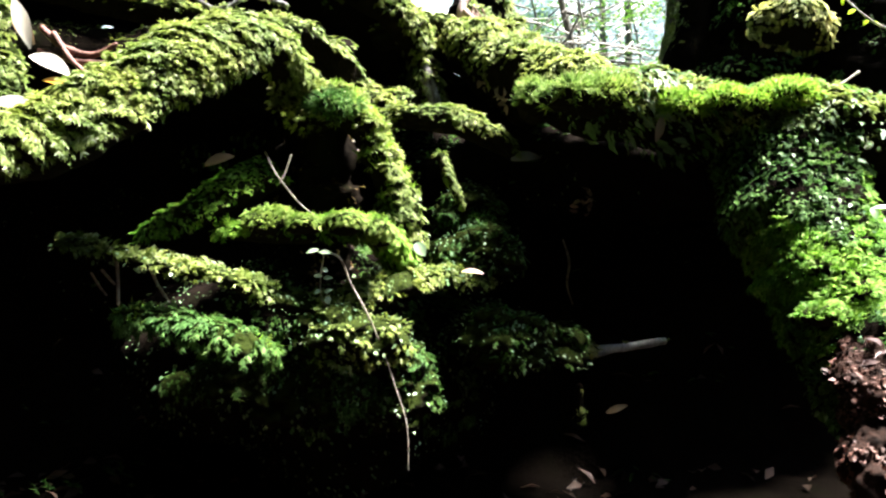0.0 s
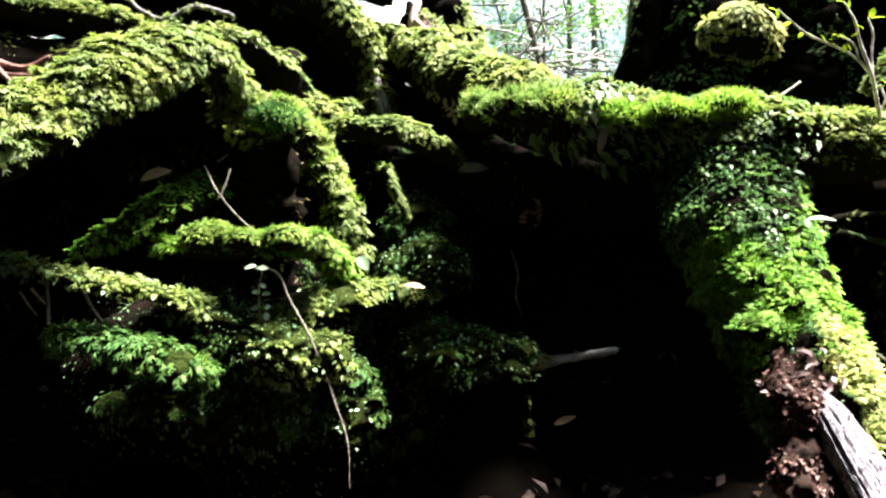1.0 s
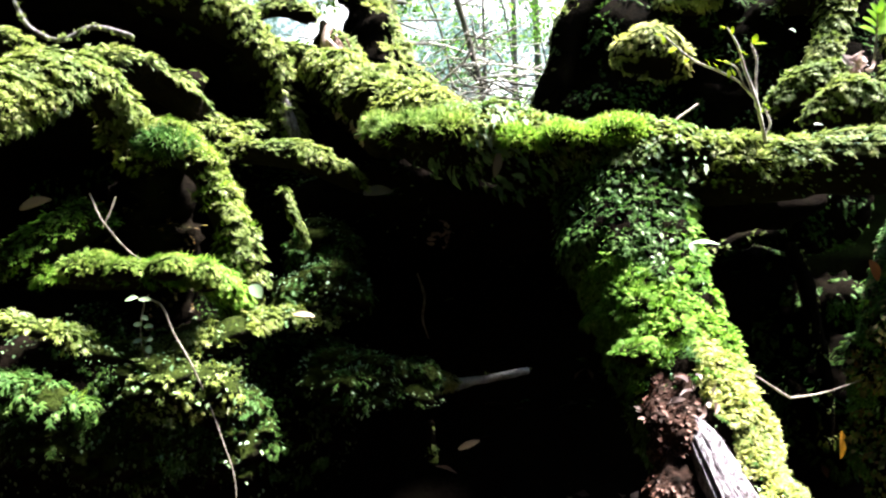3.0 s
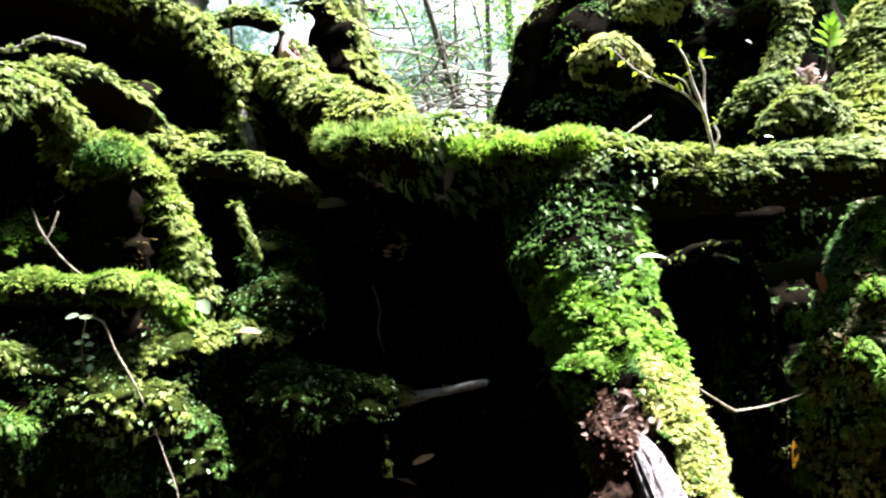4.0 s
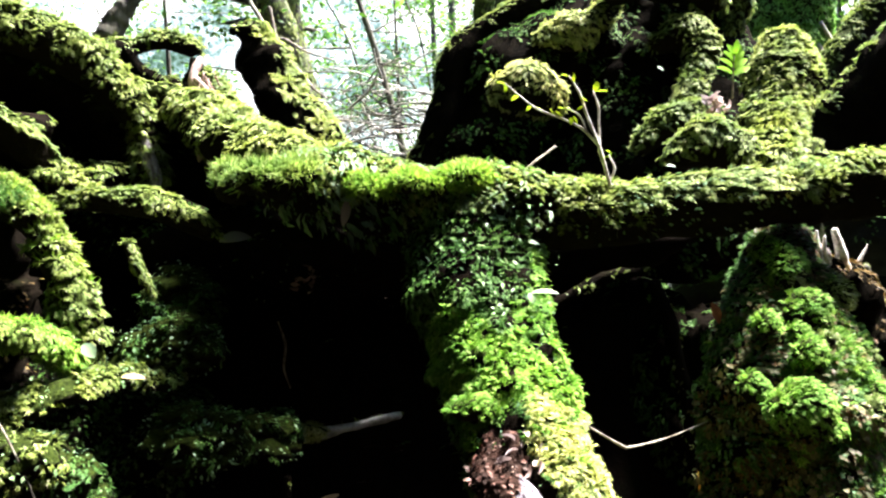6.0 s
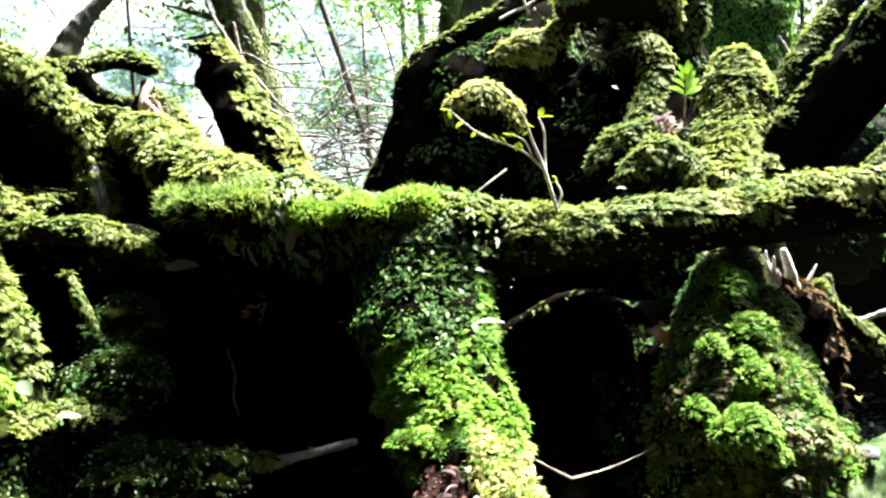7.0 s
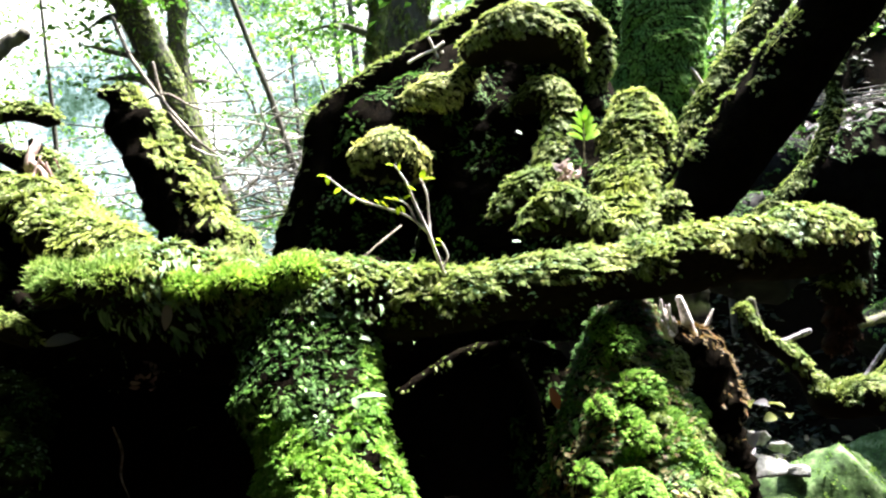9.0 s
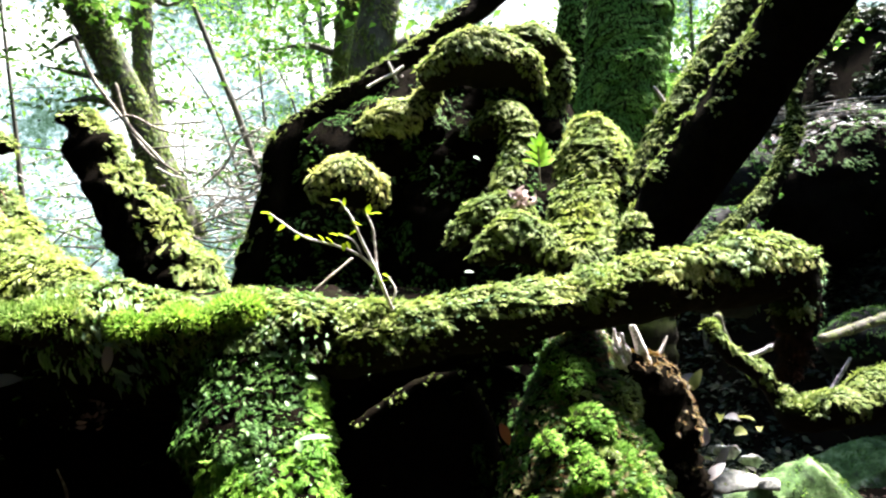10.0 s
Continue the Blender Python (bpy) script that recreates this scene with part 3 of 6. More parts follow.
# Bright tufts on the right also paint the light that falls there.
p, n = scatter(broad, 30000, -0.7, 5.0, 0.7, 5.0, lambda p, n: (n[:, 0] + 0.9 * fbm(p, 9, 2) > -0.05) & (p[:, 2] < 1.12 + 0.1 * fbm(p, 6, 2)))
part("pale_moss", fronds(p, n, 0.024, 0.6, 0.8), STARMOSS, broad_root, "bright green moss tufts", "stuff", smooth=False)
p, n = scatter(broad, 5200, -0.9, 7.0, 0.1, 8.0, lambda p, n: n[:, 1] < 0.1)
part("leaf_moss", fronds(p + n * 0.01, n, 0.02, 0.7, 0.8, (BLADE_V, BLADE_F), 0.6), BROWNOLIVE, broad_root, "small olive and tan leaflets", "stuff", smooth=False)
part("bare_bark", tube([(1.962, 1.960, 0.980, 0.008), (1.972, 1.940, 0.918, 0.014), (1.989, 1.920, 0.845, 0.014), (2.006, 1.900, 0.765, 0.009)], 14, 0.01, 0.35, 25, seed=61.0), PALEWOOD, broad_root, "strip of bare pinkish-grey bark")
stub = [(2.213, 2.300, 1.100, 0.052), (2.259, 2.320, 1.043, 0.093), (2.304, 2.350, 0.945, 0.112), (2.326, 2.380, 0.804, 0.117), (2.324, 2.400, 0.512, 0.129)]
mossy("broken_root", tube(stub, 32, 0.012, 0.15, 9, seed=2.0), "broken root stub rimmed with brown fibrous moss", "root", 40000, -0.2, 1.1, 0.016, BROWNMOSS, BARK, group="roots under the log", want=lambda p, n: (n[:, 0] + 0.7 * n[:, 2] > 0.74 + 0.2 * fbm(p, 9, 2)) & (p[:, 2] > 0.78 + 0.1 * fbm(p, 6, 2)))

# ---- left group ----
arch = [(-1.012, 1.557, 1.163, 0.060), (-0.955, 1.638, 1.203, 0.067), (-0.881, 1.731, 1.243, 0.074), (-0.797, 1.835, 1.334, 0.078), (-0.702, 1.951, 1.448, 0.077), (-0.601, 2.078, 1.533, 0.074), (-0.508, 2.140, 1.571, 0.054), (-0.464, 2.220, 1.533, 0.043), (-0.448, 2.280, 1.480, 0.033), (-0.476, 2.320, 1.430, 0.011)]
mossy("arched_root", tube(arch, 40, 0.012, 0.16, 8, seed=4.0), "thick arched root with a coat of feathery yellow-green moss", "root", 24000, -0.45, 1.2, 0.027, group="arched roots")
arch2 = [(-0.747, 2.500, 1.626, 0.060), (-0.639, 2.580, 1.693, 0.067), (-0.528, 2.620, 1.710, 0.065), (-0.431, 2.660, 1.677, 0.055), (-0.357, 2.680, 1.617, 0.045), (-0.311, 2.700, 1.570, 0.030), (-0.234, 2.700, 1.541, 0.017), (-0.143, 2.700, 1.528, 0.011)]
mossy("arched_root", tube(arch2, 32, 0.012, 0.16, 8, seed=6.0), "arched root behind another, coated with yellow-green moss", "root", 15000, -0.1, 0.8, 0.027, group="arched roots")
knee = [(-0.384, 2.280, 1.385, 0.045), (-0.317, 2.280, 1.419, 0.051), (-0.242, 2.310, 1.356, 0.040), (-0.195, 2.320, 1.263, 0.037), (-0.158, 2.320, 1.177, 0.042), (-0.136, 2.320, 1.091, 0.046), (-0.129, 2.330, 0.996, 0.036), (-0.139, 2.350, 0.918, 0.019)]
mossy("knee_root", tube(knee, 32, 0.012, 0.22, 8, seed=8.0), "knobbly knee root capped with deep green moss", "root", 15000, -0.35, 0.7, 0.024, fluff=22000)
core = [(-0.373, 2.360, 1.381, 0.087), (-0.398, 2.400, 1.290, 0.099), (-0.406, 2.420, 1.185, 0.104), (-0.394, 2.420, 1.059, 0.104), (-0.386, 2.420, 0.881, 0.098)]
mossy("rotten_core", tube(core, 28, 0.015, 0.3, 9, seed=8.5), "dark rotten brown wood inside the knee root", "wood", 2500, 0.1, 0.0, 0.02, BROWNMOSS)
slope = [(-0.536, 2.280, 1.200, 0.045), (-0.594, 2.220, 1.163, 0.049), (-0.678, 2.180, 1.112, 0.039), (-0.758, 2.160, 1.069, 0.025), (-0.841, 2.150, 1.028, 0.011)]
mossy("root_shelf", tube(slope, 32, 0.012, 0.2, 8, seed=1.5), "sloping root side with dark green leafy moss", "root", 15000, -0.5, 0.5, 0.024, STARMOSS, group="root shelves")
shelf = [(-0.616, 2.160, 1.040, 0.019), (-0.505, 2.130, 1.042, 0.026), (-0.394, 2.120, 1.044, 0.029), (-0.285, 2.120, 1.050, 0.033), (-0.193, 2.140, 1.045, 0.035), (-0.135, 2.200, 0.997, 0.026), (-0.117, 2.220, 0.939, 0.012)]
mossy("root_shelf", tube(shelf, 32, 0.012, 0.2, 8, seed=1.0), "low root shelf with a fringe of green cushion moss", "root", 26000, -0.35, 0.9, 0.026, STARMOSS, fluff=9000, fluff_low=0.35, group="root shelves", clump=0.015)
ledge = [(-0.954, 1.930, 1.007, 0.010), (-0.844, 1.920, 0.984, 0.013), (-0.750, 1.930, 0.964, 0.010), (-0.659, 1.950, 0.941, 0.016), (-0.569, 1.980, 0.919, 0.014), (-0.492, 2.020, 0.874, 0.023), (-0.412, 2.060, 0.840, 0.030), (-0.313, 2.100, 0.833, 0.040), (-0.207, 2.120, 0.857, 0.039), (-0.117, 2.170, 0.890, 0.031), (0.010, 2.280, 0.903, 0.022), (0.113, 2.340, 0.882, 0.030)]
mossy("ledge_branch", tube(ledge, 32, 0.012, 0.22, 10, seed=5.0), "thin fallen branch overgrown with pale green moss", "branch", 26000, -0.4, 0.02, 0.026, glints=2500, clump=0.02)
low = [(-0.809, 1.950, 0.823, 0.012), (-0.709, 1.930, 0.807, 0.024), (-0.621, 1.920, 0.788, 0.032), (-0.536, 1.920, 0.759, 0.038), (-0.464, 1.940, 0.728, 0.027)]
mossy("moss_cushion", tube(low, 32, 0.012, 0.2, 9, seed=7.0), "long cushion of deep green hair moss", "moss", 12000, -0.8, 0.3, 0.03, DEEP, droop=1.0, clump=0.02, fluff=6000, fluff_low=0.3)
bank = lump((-0.45, 2.68, 0.6), (0.62, 0.5, 0.34), 0.2, 3.0, 60)
mossy("mossy_bank", bank, "steep shaded earth bank hung with dull green moss", "bank", 8000, -0.85, 0.3, 0.024, DEEP, EARTH, droop=1.2, body_name="earth", glints=900, lift=0.5, want=lambda p, n: p[:, 2] + 0.35 * fbm(p, 5, 2) > 0.62 + np.clip(-0.3 - p[:, 0], 0, 0.5))
# The shade flag swaps in darker moss, so lower clumps look shaded.
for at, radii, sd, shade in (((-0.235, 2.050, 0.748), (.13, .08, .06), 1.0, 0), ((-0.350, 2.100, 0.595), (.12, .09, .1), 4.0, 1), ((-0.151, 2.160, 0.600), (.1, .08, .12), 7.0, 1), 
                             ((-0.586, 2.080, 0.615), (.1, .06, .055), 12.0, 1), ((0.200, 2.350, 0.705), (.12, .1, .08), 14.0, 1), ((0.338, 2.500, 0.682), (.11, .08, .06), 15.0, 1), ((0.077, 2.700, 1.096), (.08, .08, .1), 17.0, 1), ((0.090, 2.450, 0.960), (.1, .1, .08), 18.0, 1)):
    mossy("hanging_moss", lump(at, radii, 0.5, 7.0, 44, seed=sd), "clump of leafy moss on the bank, coloured dark as if shaded" if shade else "drooping clump of pale green leafy moss on the bank", "moss", 6000, -0.6, -0.1 if shade else 0.1, 0.024, DEEP if shade else FEATHER, droop=1.1, glints=1600, group="moss clumps on the bank", clump=0.045, seed=sd)
arm = [(-0.258, 2.620, 1.433, 0.012), (-0.138, 2.560, 1.431, 0.024), (-0.017, 2.520, 1.424, 0.034), (0.089, 2.500, 1.391, 0.034), (0.166, 2.500, 1.346, 0.025), (0.216, 2.500, 1.305, 0.008)]
mossy("mossy_branch", tube(arm, 32, 0.012, 0.2, 9, seed=11.0), "short drooping branch with a ragged moss coat", "branch", 15000, -0.1, 0.8, 0.024)
hang = [(-0.006, 2.400, 1.291, 0.016), (0.017, 2.400, 1.239, 0.018), (0.036, 2.400, 1.196, 0.016), (0.061, 2.400, 1.141, 0.011)]
mossy("hanging_root", tube(hang, 10, 0.01, 0.2, 12), "thin hanging root sleeved in pale moss", "root", 20000, -0.9, 0.9, 0.018, clump=0)

lump_low = [(-0.337, 2.660, 1.542, 0.014), (-0.279, 2.640, 1.520, 0.025), (-0.212, 2.620, 1.506, 0.021), (-0.158, 2.600, 1.484, 0.010)]
mossy("root_stub", tube(lump_low, 24, 0.012, 0.2, 9, seed=41.0), "pale moss lump where two roots meet", "root", 22000, -0.3, 0.9, 0.022, PALELITMOSS, group="arched roots", clump=0.015)
thin_back = [(-0.383, 2.950, 1.616, 0.011), (-0.294, 2.950, 1.615, 0.013), (-0.214, 2.950, 1.623, 0.013), (-0.138, 2.950, 1.601, 0.011)]
mossy("mossy_branch", tube(thin_back, 10, 0.015, 0.2, 9, seed=43.0), "thin level branch with small moss tufts", "branch", 14000, -0.4, 0.6, 0.022, clump=0)

# ---- behind the log ----
backroot = [(-1.750, 2.760, 2.330, 0.090), (-1.300, 2.840, 2.300, 0.085), (-0.934, 2.900, 2.260, 0.084), (-0.732, 2.950, 2.213, 0.087), (-0.537, 3.000, 2.139, 0.089), (-0.338, 3.000, 2.045, 0.082), (-0.198, 3.000, 1.928, 0.065), (-0.126, 3.020, 1.825, 0.044), (-0.095, 3.030, 1.729, 0.036), (-0.066, 3.030, 1.630, 0.027), (-0.046, 3.000, 1.556, 0.018)]
mossy("mossy_root", tube(backroot, 40, 0.01, 0.16, 7, seed=13.0), "sloping mossy root ending in a pale broken tip", "root", 15000, -0.35, 0.9, 0.028, group="roots behind the log")
# Cover added behind the log to keep light out of the hollow.
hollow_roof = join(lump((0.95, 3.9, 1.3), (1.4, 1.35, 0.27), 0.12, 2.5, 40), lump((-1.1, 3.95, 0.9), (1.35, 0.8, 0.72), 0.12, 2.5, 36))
# Hole cut in the cover to let sun onto the fallen stick.
fleck_gap = np.array((0.95, 3.0))
hollow_roof = (hollow_roof[0], [f[np.linalg.norm(hollow_roof[0][f].mean(1)[:, :2] - fleck_gap, axis=1) > 0.12] for f in hollow_roof[1]])
mossy("hollow_cover", hollow_roof, "added cover of roots and earth that keeps the hollow black", "roots", 900, 0.8, 0.2, 0.026, DEEP, EARTH, body_name="mat", glints=160, clump=0)
# Lump added to close the hollow's right side; bark colour keeps it near black.
mossy("shaded_bank", lump((2.2, 3.62, 0.5), (0.34, 0.8, 0.5), 0.3, 4.0, 40), "dark lump added to close the hollow, with thin shaded moss", "bank", 6000, -0.9, 0.0, 0.03, DEEP, BARK, droop=1.0, body_name="earth", clump=0.03)
# Ledge also added to close a sky hole behind the arch with dark.
ledge_mass = lump((-1.2, 3.0, 1.68), (0.85, 0.34, 0.16), 0.2, 4.0, 34)
mossy("litter_ledge", ledge_mass, "earth ledge behind the arched root strewn with dead leaves", "bank", 2500, 0.3, 0.1, 0.024, FEATHER, EARTH, body_name="earth")
left_root = [(-1.615, 2.350, 1.981, 0.105), (-1.482, 2.320, 1.761, 0.097), (-1.410, 2.300, 1.601, 0.089), (-1.354, 2.250, 1.454, 0.077), (-1.348, 2.200, 1.329, 0.075)]
mossy("mossy_root", tube(left_root, 32, 0.012, 0.2, 8, seed=31.0), "root beside the arched one with pale yellow moss", "root", 18000, -0.3, 0.8, 0.026, group="arched roots")
darkmass = [(-1.781, 3.600, 1.550, 0.420), (-1.297, 3.600, 1.580, 0.400), (-0.777, 3.580, 1.580, 0.360), (-0.360, 3.550, 1.450, 0.280), (-0.003, 3.500, 1.300, 0.240), (0.250, 3.450, 1.250, 0.220)]
# Roots added as a roof that keeps the space below the sloping root dark.
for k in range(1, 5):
    light_block = tube([(x - 0.06 * k, y + 0.2 * k, z - 0.03 * k, 0.1 + 0.5 * r) for x, y, z, r in backroot[:8]], 20, 0.03, 0.25, 5, seed=50.0 + k)
    mossy("shaded_root", light_block, "dark root added behind the sloping root to block light", "root", 2600, 0.4, 0.5, 0.03, DEEP, EARTH, group="roots behind the log", clump=0)
# Dark shape added to fill a sky gap where the hollow is black.
cavity = [(-0.292, 3.300, 1.705, 0.109), (-0.123, 3.280, 1.664, 0.125), (0.046, 3.250, 1.616, 0.125), (0.235, 3.200, 1.539, 0.118), (0.416, 3.100, 1.453, 0.092)]
mossy("shaded_root", tube(cavity, 20, 0.03, 0.25, 6, seed=71.0), "dark root added to close a sky gap in the cavity", "root", 1500, 0.5, 0.3, 0.026, DEEP, BARK, group="roots behind the log")
# Dark mass added where only black shade shows behind the roots.
mossy("backing_mass", tube(darkmass, 24, 0.03, 0.2, 4, seed=14.0), "dark mass added to fill the black background behind the roots", "tree", 2600, 0.1, 0.5, 0.024, DEEP, body_name="dark_fill")
ridge = [(0.565, 2.450, 1.428, 0.091), (0.442, 2.550, 1.500, 0.116), (0.328, 2.750, 1.613, 0.111), (0.198, 2.950, 1.728, 0.099), (0.100, 3.100, 1.817, 0.090), (-0.000, 3.200, 1.817, 0.093)]
mossy("mossy_root", tube(ridge, 40, 0.01, 0.18, 7, seed=15.0), "root rising behind the log with bright yellow-green moss", "root", 14000, -0.1, 0.85, 0.026, PALELITMOSS, group="roots behind the log")
filler = [(-0.243, 3.100, 1.855, 0.055), (-0.118, 3.120, 1.871, 0.064), (0.008, 3.140, 1.857, 0.070), (0.143, 3.100, 1.775, 0.101), (0.257, 3.000, 1.676, 0.115), (0.344, 2.900, 1.582, 0.111)]
mossy("shaded_root", tube(filler, 32, 0.012, 0.2, 8, seed=33.0), "root in the cavity behind the log with moss along its top", "root", 9000, 0.35, 0.6, 0.024, FEATHER, group="roots behind the log")
stump = [(0.227, 5.050, 2.779, 0.085), (0.243, 5.050, 2.634, 0.134), (0.367, 5.000, 2.338, 0.161), (0.541, 4.950, 2.000, 0.188), (0.735, 4.900, 1.646, 0.221), (0.871, 4.900, 1.302, 0.239)]
mossy("leaning_stump", join(tube(stump, 28, 0.025, 0.32, 6, seed=16.0), tube([(0.218, 5.050, 2.732, 0.056), (0.174, 5.050, 2.795, 0.063), (0.121, 5.050, 2.819, 0.042)], 14, 0.02, 0.3, 9, seed=12.0)), "leaning broken stump with moss along its upper side", "stump", 16000, -0.3, 1.0, 0.036, PALELITMOSS, BARK, want=lambda p, n: n[:, 0] + 0.7 * n[:, 2] > 0.4 + 0.25 * fbm(p, 4, 2))
vine = [(1.055, 3.900, 1.460, 0.132), (1.132, 3.880, 1.648, 0.121), (1.208, 3.850, 1.894, 0.105), (1.262, 3.830, 2.087, 0.080), (1.296, 3.820, 2.250, 0.077), (1.430, 3.820, 2.372, 0.072), (1.637, 3.820, 2.495, 0.068), (1.871, 3.820, 2.628, 0.058), (2.126, 3.820, 2.805, 0.053), (2.444, 3.820, 3.012, 0.055), (2.850, 3.800, 3.289, 0.056)]
mossy("bent_tree", tube(vine, 18, 0.03, 0.12, 6, seed=17.0), "dark bent trunk with a strip of moss on top", "tree", 12000, 0.35, 1.0, 0.024, body=BARK, body_name="trunk", want=lambda p, n: (n[:, 2] > 0.5) | (n[:, 0] < -0.55))
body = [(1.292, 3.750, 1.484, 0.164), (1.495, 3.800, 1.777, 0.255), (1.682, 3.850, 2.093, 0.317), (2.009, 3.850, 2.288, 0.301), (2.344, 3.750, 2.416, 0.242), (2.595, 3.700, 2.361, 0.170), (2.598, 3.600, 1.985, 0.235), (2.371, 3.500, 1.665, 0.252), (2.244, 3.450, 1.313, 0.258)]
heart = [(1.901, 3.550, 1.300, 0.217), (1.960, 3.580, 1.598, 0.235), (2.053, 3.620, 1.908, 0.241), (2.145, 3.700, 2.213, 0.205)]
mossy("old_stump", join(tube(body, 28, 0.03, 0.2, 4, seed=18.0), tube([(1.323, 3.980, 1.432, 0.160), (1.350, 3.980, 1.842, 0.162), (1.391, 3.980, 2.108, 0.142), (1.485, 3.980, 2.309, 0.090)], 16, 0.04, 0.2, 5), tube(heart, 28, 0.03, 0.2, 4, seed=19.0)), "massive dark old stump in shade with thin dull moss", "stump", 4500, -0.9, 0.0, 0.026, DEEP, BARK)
for spec, lab, s in (([(1.420, 3.300, 1.973, 0.072), (1.500, 3.260, 1.980, 0.097), (1.602, 3.280, 1.937, 0.073)], "rounded stub capped with bright pale moss", 19.0),
                     ([(1.983, 3.360, 2.465, 0.069), (2.103, 3.320, 2.537, 0.112), (2.238, 3.300, 2.533, 0.124), (2.386, 3.320, 2.492, 0.104), (2.475, 3.360, 2.410, 0.045)], "domed root head thickly capped with bright moss", 20.0),
                     ([(2.421, 3.520, 2.675, 0.077), (2.562, 3.500, 2.666, 0.100), (2.658, 3.500, 2.580, 0.089), (2.682, 3.500, 2.450, 0.060), (2.651, 3.500, 2.302, 0.042)], "arched root behind the domed head with a moss rim", 28.0),
                     ([(1.677, 3.520, 2.281, 0.049), (1.781, 3.500, 2.304, 0.076), (1.898, 3.480, 2.333, 0.060), (1.981, 3.460, 2.408, 0.044)], "small root lump with bright pale moss", 21.0),
                     ([(2.155, 3.250, 2.176, 0.047), (2.238, 3.200, 2.202, 0.093), (2.269, 3.140, 2.095, 0.071), (2.210, 3.080, 1.968, 0.049), (2.132, 3.020, 1.860, 0.042)], "rounded mossy root knuckle", 22.0),
                     ([(1.841, 2.840, 1.635, 0.033), (1.933, 2.820, 1.710, 0.055), (2.033, 2.800, 1.740, 0.051), (2.106, 2.780, 1.713, 0.033)], "low shaded dome with olive moss", 23.0),
                     ([(1.886, 2.620, 1.566, 0.059), (1.980, 2.600, 1.593, 0.084), (2.061, 2.560, 1.552, 0.071), (2.087, 2.480, 1.488, 0.044)], "low dome beside the log with green moss", 29.0),
                     ([(2.498, 2.880, 2.042, 0.076), (2.470, 2.860, 1.928, 0.127), (2.397, 2.800, 1.800, 0.116), (2.319, 2.720, 1.676, 0.107), (2.252, 2.620, 1.557, 0.100), (2.143, 2.500, 1.470, 0.069)], "tall finger-like root stub in bright moss", 24.0),
                     ([(2.586, 2.960, 2.044, 0.059), (2.662, 2.980, 1.953, 0.044), (2.668, 2.980, 1.842, 0.019)], "drooping shoulder of a root stub in moss", 34.0)):
    # Stubs labelled bright get lighter moss that paints sunlight on their tops.
    mossy("root_stub", tube(spec, 32, 0.014, 0.19, 6, seed=s), lab, "root", 17000, -0.6 if "bright pale" in lab else -0.25, 0.95, 0.025, YELLOWMOSS if "bright pale" in lab else PALELITMOSS if "bright" in lab else FEATHER, group="mossy stubs behind the log", clump=0.022)
tuft = [(2.923, 3.340, 1.689, 0.046), (2.899, 3.340, 1.572, 0.051), (2.867, 3.340, 1.406, 0.051)]
mossy("root_stub", tube(tuft, 14, 0.015, 0.2, 9), "small tuft-topped root stub", "root", 12000, -0.4, 0.9, 0.024, group="mossy stubs behind the log")
trunk = [(4.388, 5.100, 4.206, 0.317), (4.163, 5.050, 3.435, 0.290), (4.006, 5.000, 2.925, 0.284), (3.861, 5.000, 2.449, 0.305), (3.725, 5.000, 1.859, 0.375), (3.544, 5.000, 0.965, 0.489)]
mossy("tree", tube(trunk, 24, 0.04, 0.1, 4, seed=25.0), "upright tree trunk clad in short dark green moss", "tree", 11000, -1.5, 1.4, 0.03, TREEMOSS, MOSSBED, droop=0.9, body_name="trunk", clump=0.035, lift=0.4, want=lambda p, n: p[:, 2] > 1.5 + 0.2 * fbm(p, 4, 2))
diag = [(3.313, 4.000, 1.510, 0.182), (3.410, 3.920, 1.711, 0.181), (3.647, 3.700, 2.072, 0.189), (3.880, 3.420, 2.466, 0.188), (4.082, 3.150, 2.807, 0.186), (4.232, 2.850, 3.114, 0.186)]
mossy("leaning_tree", tube(diag, 24, 0.03, 0.1, 5, seed=26.0), "leaning dark trunk with green moss on its upper side", "tree", 9000, 0.5, 1.2, 0.028, body=BARK, body_name="trunk")
back_trunk = [(4.365, 6.000, 4.797, 0.126), (4.244, 6.000, 4.039, 0.134), (4.136, 6.000, 3.407, 0.142), (4.015, 6.000, 2.842, 0.150), (3.900, 6.000, 2.340, 0.158), (3.742, 6.000, 1.607, 0.175)]
mossy("tree", tube(back_trunk, 16, 0.04, 0.12, 4, seed=29.0), "shaded mossy trunk close behind the upright tree", "tree", 3500, -1.5, 1.2, 0.034, TREEMOSS, droop=0.7, body_name="trunk", clump=0.02)
diag2 = [(3.661, 4.600, 2.023, 0.066), (4.016, 4.600, 2.424, 0.084), (4.401, 4.600, 2.859, 0.094), (4.826, 4.600, 3.335, 0.106), (5.388, 4.600, 3.927, 0.110)]
mossy("leaning_tree", tube(diag2, 14, 0.03, 0.1, 6, seed=27.0), "thin leaning trunk behind a thicker one", "tree", 7000, 0.2, 0.7, 0.03, body_name="trunk")


